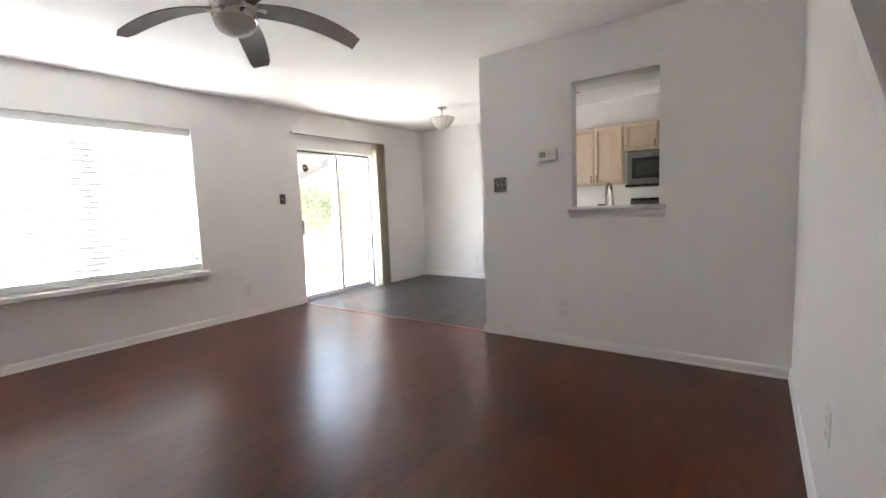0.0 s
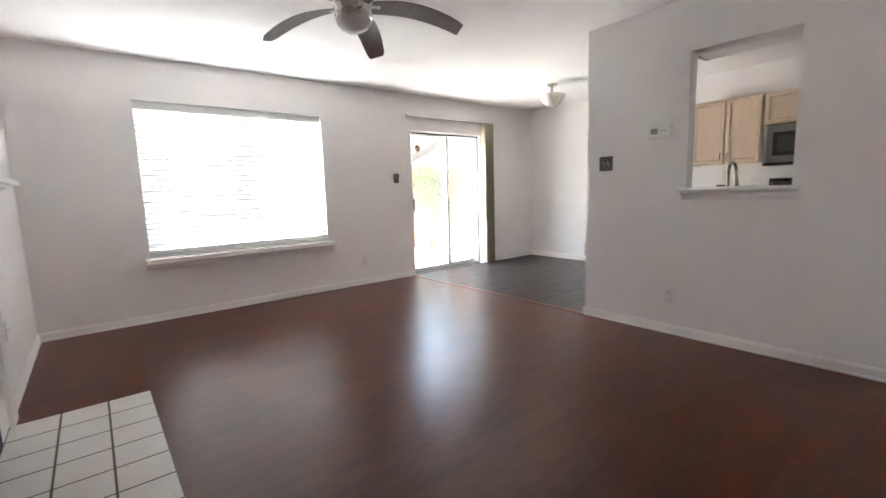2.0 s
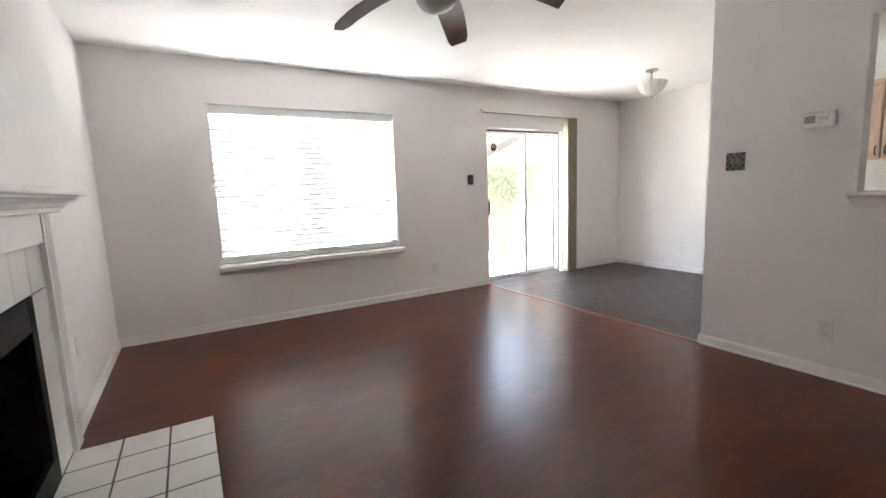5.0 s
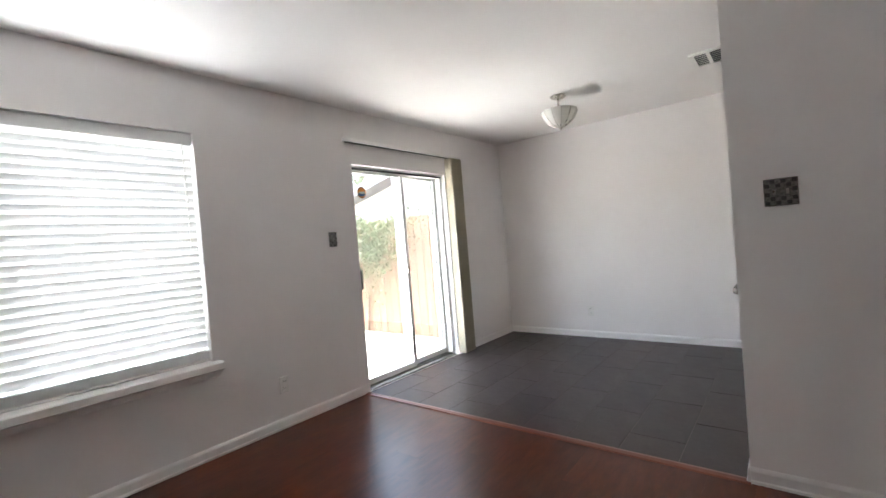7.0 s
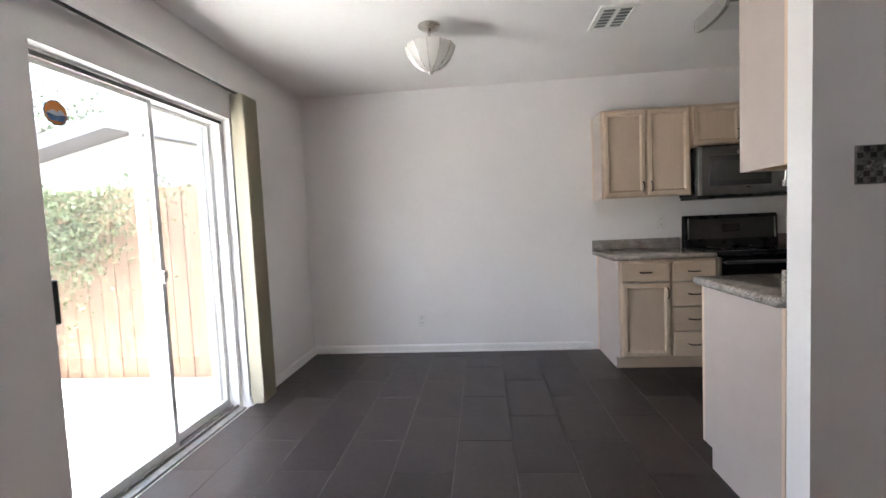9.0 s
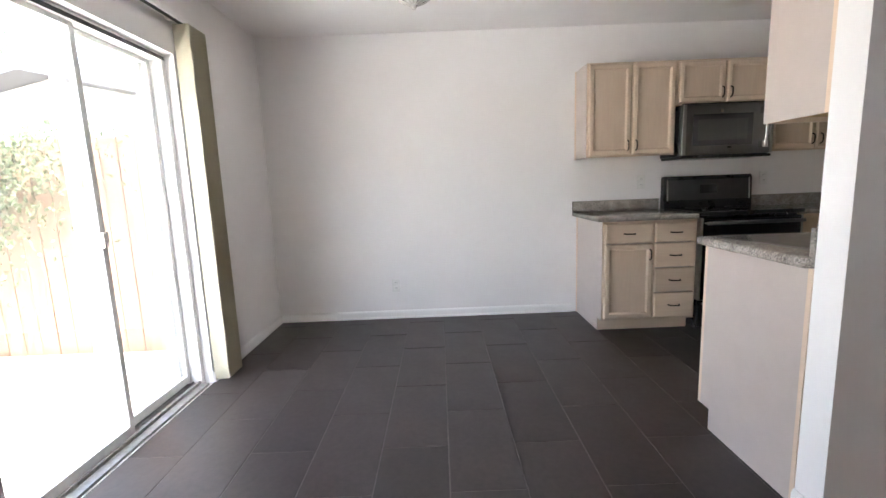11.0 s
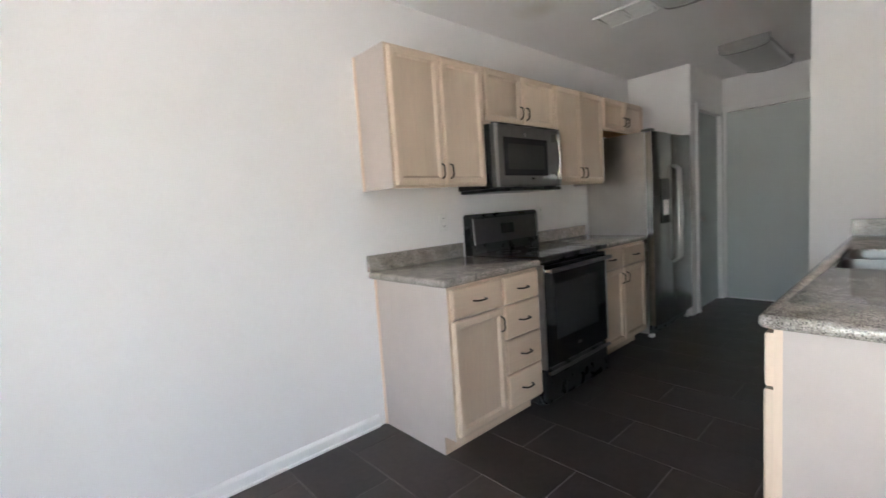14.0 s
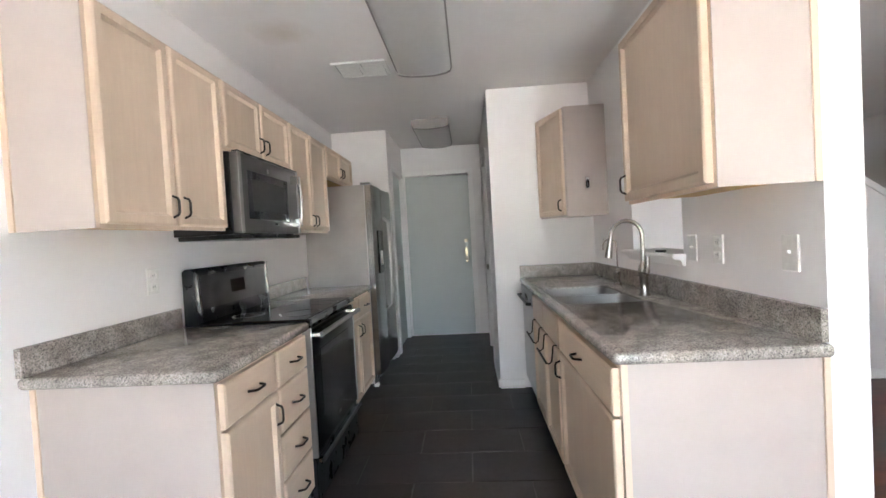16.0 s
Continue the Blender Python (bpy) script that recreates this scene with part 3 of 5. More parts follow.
stat = thing("thermostat", "white thermostat with a small grey display", "thermostat", (-1.355, P_Y, 1.545), 0)
part("body", boxes((-0.075, 0.088, -0.028, 0, -0.046, 0.046), bevel=0.008, seg=2), PLATE, stat)
part("display", boxes((-0.055, -0.004, -0.0295, -0.028, -0.016, 0.026)), SCREEN, stat)
for k in range(3):
    part("button", boxes((0.014 + k * 0.016, 0.025 + k * 0.016, -0.031, -0.028, 0.0, 0.012), bevel=0.001), plain("button_grey", (0.5, 0.5, 0.48), 0.4) if k == 0 else bpy.data.materials["button_grey"], stat)

# ---- pass-through ledge ----
zt = 1.125
setting("passthrough_sill", prism([(P_Y - 0.075, zt - 0.008), (P_Y - 0.070, zt), (K_Y + 0.06, zt), (K_Y + 0.064, zt - 0.012), (K_Y + 0.058, zt - 0.024), (K_Y + 0.026, zt - 0.03), (K_Y + 0.016, zt - 0.055), (K_Y + 0.002, zt - 0.06), (K_Y + 0.002, zt - 0.016), (P_Y - 0.002, zt - 0.016), (P_Y - 0.002, zt - 0.086), (P_Y - 0.012, zt - 0.084), (P_Y - 0.018, zt - 0.060), (P_Y - 0.030, zt - 0.040), (P_Y - 0.066, zt - 0.026), (P_Y - 0.075, zt - 0.018)], "x", -1.178, -0.492), TRIM, "white painted wooden ledge in the pass-through", "sill")

# ---- fireplace ----
FX = -2.145
fp = thing("fireplace", "white wooden fireplace mantel round a black firebox", "fireplace", (FX, S_Y, 0))
for piece_name, spans in (("firebox_back", (-0.45, 0.45, -0.52, -0.50, 0.012, 0.815)), ("firebox_side", (-0.45, -0.432, -0.50, -0.012, 0.03, 0.80)), ("firebox_side", (0.432, 0.45, -0.50, -0.012, 0.03, 0.80)), ("firebox_top", (-0.45, 0.45, -0.50, -0.012, 0.80, 0.815)), ("firebox_floor", (-0.45, 0.45, -0.50, -0.012, 0.012, 0.029))):
    part(piece_name, boxes(spans), SOOT, fp, "sooty black firebox panel")
for piece_name, spans in (("surround_side", (-0.50, -0.43, -0.012, 0.011, 0.014, 0.84)), ("surround_side", (0.43, 0.50, -0.012, 0.011, 0.014, 0.84)), ("surround_top", (-0.43, 0.43, -0.012, 0.011, 0.70, 0.84)), ("surround_foot", (-0.43, 0.43, -0.012, 0.011, 0.014, 0.13))):
    part(piece_name, boxes(spans, bevel=0.002), IRON, fp, "matt black metal surround")
part("log", tube(bmesh.new(), [(-0.22, -0.22, 0.16), (0.0, -0.25, 0.17), (0.24, -0.20, 0.16)], [0.045, 0.052, 0.04], 9), ASH, fp, "grey ceramic log")
part("log", tube(bmesh.new(), [(-0.18, -0.33, 0.17), (0.05, -0.30, 0.22), (0.2, -0.34, 0.18)], [0.04, 0.045, 0.035], 9), ASH, fp, "grey ceramic log")
part("grate", boxes(*[(x, x + 0.012, -0.42, -0.12, 0.06, 0.115) for x in (-0.25, -0.13, -0.01, 0.11, 0.23)]), IRON, fp)
part("backer", boxes((-0.72, -0.501, 0.0005, 0.003, 0.012, 1.045), (0.501, 0.72, 0.0005, 0.003, 0.012, 1.045), (-0.501, 0.501, 0.0005, 0.003, 0.841, 1.045)), GROUT, fp)
for sx in (-1, 1):
    for k in range(4):
        a, b = sorted((sx * 0.503, sx * 0.718))
        part("tile", boxes((a, b, 0.003, 0.010, 0.016 + k * 0.207, 0.016 + k * 0.207 + 0.204), bevel=0.0015), CERAMIC, fp)
    part("tile", boxes((*sorted((sx * 0.503, sx * 0.718)), 0.003, 0.010, 0.846, 1.043), bevel=0.0015), CERAMIC, fp)
for k in range(5):
    part("tile", boxes((-0.5 + k * 0.2 + 0.0015, -0.5 + (k + 1) * 0.2 - 0.0015, 0.003, 0.010, 0.846, 1.043), bevel=0.0015), CERAMIC, fp)
for sx in (-1, 1):
    prof = [(-0.062, 0.0), (-0.062, 0.03)]
    for k in range(5):
        c = -0.042 + k * 0.021
        prof += [(c - 0.006, 0.034), (c - 0.004, 0.027), (c + 0.004, 0.027), (c + 0.006, 0.034)]
    prof += [(0.062, 0.03), (0.062, 0.0)]
    part("pilaster", prism([(sx * 0.7825 + u, v + 0.001) for u, v in prof], "z", 0.013, 1.19), TRIM, fp, "fluted white pilaster")
part("frieze", boxes((-0.72, 0.72, 0.0005, 0.026, 1.046, 1.19), bevel=0.002), TRIM, fp)
crown = [(0.001, 1.18), (0.066, 1.18), (0.072, 1.186), (0.072, 1.194), (0.079, 1.196), (0.079, 1.201), (0.086, 1.208), (0.094, 1.224), (0.110, 1.238), (0.130, 1.245), (0.130, 1.252), (0.140, 1.256), (0.001, 1.256)]
cr = bmesh.new()
rings = []
for u, z in crown:
    o = max(0, u - 0.06)
    rings.append([cr.verts.new(p) for p in ((-0.88 - o, 0.001, z), (-0.88 - o, u, z), (0.795 + o, u, z), (0.795 + o, 0.001, z))])
for a, b in zip(rings[:-1], rings[1:]):
    for k in range(3):
        cr.faces.new((a[k], a[k + 1], b[k + 1], b[k]))
bmesh.ops.recalc_face_normals(cr, faces=cr.faces)
part("crown_moulding", cr, TRIM, fp)
part("mantel_shelf", boxes((-1.0, 0.868, 0.001, 0.168, 1.256, 1.285), bevel=0.006, seg=2), TRIM, fp, "white mantel shelf")

hearth = thing("hearth", "white ceramic tile hearth with dark grout on the floor", "hearth", (FX, S_Y, 0))
HX0, HX1, HY1 = -0.735, 0.70, 0.622
part("grout_bed", boxes((HX0, HX1, 0.001, HY1, -0.004, 0.0102), bevel=0.002), DARKGROUT, hearth)
tw, tl = (HX1 - HX0) / 7, 0.205
for i in range(7):
    for j in range(4):
        y1t = HY1 - j * tl
        y0t = max(0.002, y1t - tl)
        if y1t - y0t > 0.01:
            part("tile", boxes((HX0 + i * tw + 0.0045, HX0 + (i + 1) * tw - 0.0045, y0t + 0.0045, y1t - 0.0045, 0.004, 0.0115), bevel=0.0015), CERAMIC, hearth)

# ---- ceiling fan ----
fan = thing("ceiling_fan", "brushed nickel ceiling fan with five dark wooden blades", "ceiling fan", (-2.19, 1.325, H - 0.0), 0)
part("canopy", lathe([(0.0, 0.0), (0.075, 0.0), (0.075, -0.012), (0.055, -0.05), (0.02, -0.055)], 32), NICKEL, fan, smooth=40)
part("downrod", lathe([(0.013, -0.05), (0.013, -0.12)], 16), NICKEL, fan, smooth=40)
part("motor_housing", lathe([(0.02, -0.105), (0.07, -0.112), (0.105, -0.135), (0.118, -0.165), (0.118, -0.20), (0.10, -0.235), (0.112, -0.25), (0.108, -0.275), (0.06, -0.285)], 40), NICKEL, fan, "polished nickel motor housing", smooth=35)
part("light_bowl", lathe([(0.103, -0.276), (0.098, -0.30), (0.080, -0.325), (0.05, -0.342), (0.018, -0.350), (0.0, -0.351)], 40, caps=False), FROST, fan, "frosted glass bowl", smooth=60)
for k in range(5):
    a = radians(65.5 + 72 * k)
    bm = bmesh.new()
    n = 14
    rows = []
    for i in range(n + 1):
        s = i / n
        r = 0.11 + s * 0.545
        w = 0.052 + 0.020 * math.sin(math.pi * min(1, s * 0.9)) - (0.012 if i == n else 0)
        z = -0.205 + 0.022 * math.sin(math.pi * s * 0.8) - 0.105 * s * s
        row = []
        for q, tz in ((-1, 0.013), (1, -0.013)):
            for th in (0.003, -0.003):
                row.append(bm.verts.new((r - (0.015 if i == n and q > 0 else 0), q * w, z + tz + th)))
        rows.append(row)
    for p, q in zip(rows, rows[1:]):
        for u, v in ((0, 1), (1, 3), (3, 2), (2, 0)):
            bm.faces.new((p[u], p[v], q[v], q[u]))
    bm.faces.new([rows[0][j] for j in (0, 1, 3, 2)])
    bm.faces.new([rows[-1][j] for j in (0, 2, 3, 1)])
    bmesh.ops.recalc_face_normals(bm, faces=bm.faces)
    bmesh.ops.rotate(bm, verts=bm.verts, matrix=Matrix.Rotation(a, 3, "Z"))
    bl = part("blade", bm, BLADE, fan, "dark stained wooden blade", smooth=50)
    arm = boxes((0.085, 0.16, -0.022, 0.022, -0.207, -0.196), bevel=0.003)
    bmesh.ops.rotate(arm, verts=arm.verts, matrix=Matrix.Rotation(a, 3, "Z"))
    part("blade_arm", arm, NICKEL, bl)

# ---- dining ceiling lamp ----
lamp = thing("ceiling_lamp", "semi-flush ceiling lamp with a ribbed alabaster glass bowl", "ceiling lamp", (-3.29, 4.68, H))
part("canopy", lathe([(0.0, 0.0), (0.068, 0.0), (0.070, -0.008), (0.055, -0.022), (0.03, -0.03), (0.012, -0.032)], 32), NICKEL, lamp, smooth=40)
part("stem", lathe([(0.011, -0.03), (0.011, -0.09), (0.016, -0.095), (0.016, -0.11), (0.008, -0.115), (0.008, -0.285)], 16), NICKEL, lamp, smooth=40)
bowl = bmesh.new()
seg, prof = 48, [(0.150, -0.130), (0.153, -0.137), (0.146, -0.160), (0.128, -0.195), (0.100, -0.230), (0.064, -0.258), (0.028, -0.273), (0.012, -0.276)]
rings = []
for r, z in prof:
    rings.append([bowl.verts.new(((r + (0.0028 if i % 4 == 0 else 0)) * math.cos(2 * math.pi * i / seg), (r + (0.0028 if i % 4 == 0 else 0)) * math.sin(2 * math.pi * i / seg), z)) for i in range(seg)])
for a, b in zip(rings, rings[1:]):
    for i in range(seg):
        bowl.faces.new((a[i], a[(i + 1) % seg], b[(i + 1) % seg], b[i]))
bmesh.ops.recalc_face_normals(bowl, faces=bowl.faces)
shade = part("glass_bowl", bowl, BOWL, lamp, "ribbed alabaster glass bowl", smooth=50)
for k in range(12):
    a = 2 * math.pi * k / 12
    bm = tube(bmesh.new(), [((r + 0.004) * math.cos(a), (r + 0.004) * math.sin(a), z) for r, z in prof], 0.0026, 5)
    part("rib", bm, NICKEL, shade)
part("finial", lathe([(0.0, -0.300), (0.010, -0.297), (0.014, -0.288), (0.022, -0.280), (0.012, -0.275)], 20), NICKEL, lamp, smooth=40)


def vent(at, w, d, n, label, back=(0.2, 0.2, 0.2)):
    """Ceiling register with a frame and slats."""
    t = thing("ceiling_vent", label, "vent", at)
    part("frame", boxes((-w, w, -d, -d + 0.03, -0.012, 0), (-w, w, d - 0.03, d, -0.012, 0), (-w, -w + 0.03, -d + 0.03, d - 0.03, -0.012, 0), (w - 0.03, w, -d + 0.03, d - 0.03, -0.012, 0), (-0.012, 0.012, -d + 0.03, d - 0.03, -0.010, 0)), PLATE, t)
    part("backing", boxes((-w + 0.03, w - 0.03, -d + 0.03, d - 0.03, -0.002, -0.0005)), plain("vent_back", back, 0.8), t)
    for k in range(n):
        y = -d + 0.04 + k * (2 * d - 0.08) / (n - 1)
        part("slat", prism([(y - 0.006, -0.010), (y + 0.004, -0.003), (y + 0.006, -0.004), (y - 0.004, -0.011)], "x", -w + 0.03, w - 0.03), PLATE, t)
    return t


vent((-2.155, 4.785, H), 0.115, 0.165, 7, "white louvred ceiling air vent over the dining area")
reg = thing("ceiling_vent", "white two-panel ceiling air register over the kitchen", "vent", (-0.335, 5.19, H))
RW, RD = 0.125, 0.18
part("frame", boxes((-RW, RW, -RD, -RD + 0.022, -0.012, 0), (-RW, RW, RD - 0.022, RD, -0.012, 0), (-RW, -RW + 0.022, -RD + 0.022, RD - 0.022, -0.012, 0), (RW - 0.022, RW, -RD + 0.022, RD - 0.022, -0.012, 0), (-RW + 0.022, RW - 0.022, -0.009, 0.009, -0.011, 0)), PLATE, reg)
part("backing", boxes((-RW + 0.022, RW - 0.022, -RD + 0.022, RD - 0.022, -0.002, -0.0005)), plain("register_back", (0.42, 0.41, 0.40), 0.8), reg)
for a, b in ((-RD + 0.026, -0.013), (0.013, RD - 0.026)):
    part("deflector", prism([(-RW + 0.035, -0.0025), (RW - 0.030, -0.017), (RW - 0.028, -0.015), (-RW + 0.035, -0.0005)], "y", a, b), PLATE, reg)
    part("deflector_lip", boxes((RW - 0.031, RW - 0.0285, a, b, -0.0205, -0.0172)), PLATE, reg)


def wrap_light(at, length, width, label):
    """Fluorescent fixture with a curved acrylic wrap."""
    t = thing("fluorescent_light", label, "ceiling light", at)
    part("base", boxes((-length / 2, length / 2, -width * 0.42, width * 0.42, -0.045, 0), bevel=0.004), PLATE, t)
    n = 10
    outer = [(-width / 2, -0.03)] + [(-width / 2 * math.cos(math.pi * k / n) * (1 if 0 < k < n else 1), -0.05 - 0.048 * math.sin(math.pi * k / n) ** 0.6) for k in range(n + 1)] + [(width / 2, -0.03)]
    inner_p = [(u * 0.985, v + 0.003) for u, v in reversed(outer)]
    part("diffuser", prism(outer + inner_p, "x", -length / 2 + 0.012, length / 2 - 0.012), DIFF, t, "milky acrylic diffuser", smooth=50)
    endp = [(u * 1.02, v - 0.003) for u, v in outer]
    for s in (-1, 1):
        part("end_cap", prism(endp + [(width / 2, -0.002), (-width / 2, -0.002)], "x", s * length / 2 - 0.012, s * length / 2 + 0.012), CAPS, t)
        part("side_lip", boxes((-length / 2 + 0.012, length / 2 - 0.012, *sorted((s * (width / 2 - 0.004), s * (width / 2 + 0.006))), -0.058, -0.040)), CAPS, t)
    return t


wrap_light((-0.98, 4.765, H), 1.22, 0.36, "white fluorescent kitchen light, switched off")
wrap_light((1.47, 4.85, H), 0.92, 0.36, "white fluorescent hall light, switched off")

# ---- doors of the hall ----


def casing(name, axis, at, out, a, b, top):
    """Flat door casing round an opening, standing out from the wall."""
    w, d = 0.062, 0.016
    lo, hi = sorted((at, at + out * d))
    if axis == "x":
        bm = boxes((lo, hi, a - w, a, 0, top + w), (lo, hi, b, b + w, 0, top + w), (lo, hi, a, b, top, top + w), bevel=0.002)
    else:
        bm = boxes((a - w, a, lo, hi, 0, top + w), (b, b + w, lo, hi, 0, top + w), (a, b, lo, hi, top, top + w), bevel=0.002)
    return setting("trim", bm, TRIM, "white painted door casing", "trim")


BRASS = plain("worn_brass", (0.48, 0.42, 0.31), 0.3, 1.0)
casing("trim", "x", 2.335, -1, 4.50, 5.315, 2.075)
front = thing("door_2", "pale grey-green painted front door, closed", "door", (2.36, 4.9075, 0), kind="structure")
part("leaf", boxes((-0.02, 0.022, -0.4072, 0.4035, 0.010, 2.064), bevel=0.001), DOORP, front)
part("door_stop", boxes((0.023, 0.06, -0.4073, -0.38, 0.011, 2.0745), (0.023, 0.06, 0.38, 0.4073, 0.011, 2.0745), (0.023, 0.06, -0.38, 0.38, 2.04, 2.0745)), TRIM, front)
part("lock_plate", boxes((-0.026, -0.02, -0.360, -0.330, 0.93, 1.13), bevel=0.002), BRASS, front, "worn brass lock plate")
knob = lathe([(0.0, 0.0), (0.026, 0.0), (0.026, 0.008), (0.011, 0.014), (0.011, 0.034), (0.027, 0.044), (0.029, 0.056), (0.018, 0.066), (0.0, 0.068)], 20)
bmesh.ops.rotate(knob, verts=knob.verts, matrix=Matrix.Rotation(radians(-90), 3, "Y"))
KNOB = mesh_of("knob", knob, NICKEL, 40)


def knob_at(parent, at, turn=0):
    o = new("knob", KNOB)
    o.parent, o.location, o.rotation_euler = parent, at, (0, 0, radians(turn))
    return o


knob_at(front, (-0.026, -0.345, 0.985))
part("deadbolt", boxes((-0.034, -0.02, -0.368, -0.322, 1.19, 1.235), bevel=0.005), BRASS, front)
part("threshold_plate", boxes((-0.03, 0.08, -0.4072, 0.4072, -0.0015, 0.0095)), ALU, front)
casing("trim", "y", 4.33, 1, 0.98, 1.66, 2.04)
closet = thing("door_3", "white painted closet door with a round nickel knob, closed", "door", (1.32, 4.30, 0), kind="structure")
part("leaf", boxes((-0.336, 0.336, -0.035, 0.0, 0.012, 2.034), bevel=0.002), DOORP, closet)
knob_at(closet, (-0.275, 0.0, 0.95), -90)
casing("trim", "y", 5.35, -1, 1.52, 2.24, 2.04)
side = thing("door_4", "white painted side door with a round nickel knob, closed", "door", (1.88, 5.38, 0), kind="structure")
part("leaf", boxes((-0.356, 0.356, 0.0, 0.035, 0.012, 2.034), bevel=0.002), DOORP, side)
knob_at(side, (-0.295, 0.0, 0.95), 90)

# ---- kitchen materials ----


def granite_material():
    m, nt, b = nodes_of("grey_granite", 0.14)
    v = coords(nt)
    big = noise_tex(nt, v, 14, 5, 0.6)
    vo = nt.nodes.new("ShaderNodeTexVoronoi")
    vo.inputs["Scale"].default_value = 270
    nt.links.new(v, vo.inputs["Vector"])
    sep = nt.nodes.new("ShaderNodeSeparateColor")
    nt.links.new(vo.outputs["Color"], sep.inputs["Color"])
    base = ramp(nt, sep.outputs[0], (0.0, (0.15, 0.137, 0.128)), (0.12, (0.25, 0.230, 0.212)), (0.28, (0.36, 0.332, 0.304)), (0.6, (0.43, 0.398, 0.364)), (0.85, (0.55, 0.515, 0.475)))
    cloud = ramp(nt, big, (0.35, (0.62, 0.60, 0.58)), (0.65, (1.0, 0.97, 0.93)))
    nt.links.new(mixed(nt, 1.0, base, cloud, "MULTIPLY"), b.inputs["Base Color"])
    nt.links.new(spread(nt, noise_tex(nt, v, 60, 3), 0.08, 0.2), b.inputs["Roughness"])
    return m


GRANITE = granite_material()
MAPLE = wood("pickled_maple", (0.655, 0.505, 0.378), (0.715, 0.565, 0.430), 0.38, 2, stretch=10)
MAPLEH = wood("pickled_maple_across", (0.655, 0.505, 0.378), (0.715, 0.565, 0.430), 0.38, 0, stretch=10)
ENDP = plain("cabinet_end_laminate", (0.505, 0.432, 0.388), 0.4, vary=0.03, scale=9)
UNDERC = plain("raw_cabinet_bottom", (0.62, 0.40, 0.16), 0.6)
BRONZE = plain("oiled_bronze", (0.035, 0.026, 0.022), 0.35, 0.9, vary=0.4)
STEEL = plain("stainless_steel", (0.50, 0.49, 0.47), 0.30, 1.0, vary=0.05, scale=20)
STEELD = plain("dark_stainless", (0.23, 0.222, 0.213), 0.34, 0.9, scale=20)
BLACKG = plain("black_glass", (0.008, 0.008, 0.009), 0.06, vary=0.1)
BLACKE = plain("black_enamel", (0.012, 0.012, 0.013), 0.28)
CHROME = plain("chrome", (0.70, 0.69, 0.67), 0.12, 1.0)
SINKS = plain("satin_sink_steel", (0.30, 0.28, 0.26), 0.34, 1.0, vary=0.05, scale=20)
SATIN = plain("satin_nickel", (0.46, 0.435, 0.40), 0.24, 1.0, vary=0.05, scale=20)
PANELD = plain("control_panel_steel", (0.10, 0.097, 0.095), 0.36, 0.8, scale=20)
FRIDGE = plain("fridge_side_steel", (0.56, 0.53, 0.495), 0.31, 1.0, vary=0.05, scale=6)
FRIDGED = plain("fridge_door_steel", (0.42, 0.405, 0.385), 0.24, 1.0, vary=0.05, scale=6)
WINDOWD = plain("oven_window", (0.042, 0.042, 0.044), 0.1)


def pull(parent, x, y, z, upright=True, span=0.085):
    """Arched bronze cabinet pull on a front that faces -y."""
    pts = []
    for k in range(9):
        s = k / 8
        o = 0.030 * min(1, math.sin(math.pi * s) * 2.2)
        u = (s - 0.5) * span
        pts.append((x, y - o, z + u) if upright else (x + u, y - o, z))
    p = part("handle", tube(bmesh.new(), pts, 0.0048, 8), BRONZE, parent, "dark bronze pull", smooth=50)
    return p


def front_panel(parent, name, x0, x1, z0, z1, y, flat=False):
    """A cabinet door with frame and recessed panel, or a flat drawer front, facing -y at y."""
    bm = bmesh.new()
    box(bm, x0, x1, y - 0.019, y, z0, z1)
    bm.faces.ensure_lookup_table()
    f = min(bm.faces, key=lambda q: q.calc_center_median().y)
    if flat:
        bmesh.ops.inset_region(bm, faces=[f], thickness=0.012)
        bmesh.ops.translate(bm, verts=f.verts, vec=(0, -0.004, 0))
    else:
        bmesh.ops.inset_region(bm, faces=[f], thickness=0.004)
        bmesh.ops.translate(bm, verts=f.verts, vec=(0, -0.003, 0))
        bmesh.ops.inset_region(bm, faces=[f], thickness=0.008)
        bmesh.ops.translate(bm, verts=f.verts, vec=(0, -0.003, 0))
        bmesh.ops.inset_region(bm, faces=[f], thickness=0.036)
        bmesh.ops.inset_region(bm, faces=[f], thickness=0.003)
        bmesh.ops.translate(bm, verts=f.verts, vec=(0, 0.005, 0))
        bmesh.ops.inset_region(bm, faces=[f], thickness=0.012)
        bmesh.ops.translate(bm, verts=f.verts, vec=(0, 0.009, 0))
    return part(name, bm, MAPLEH if flat else MAPLE, parent)


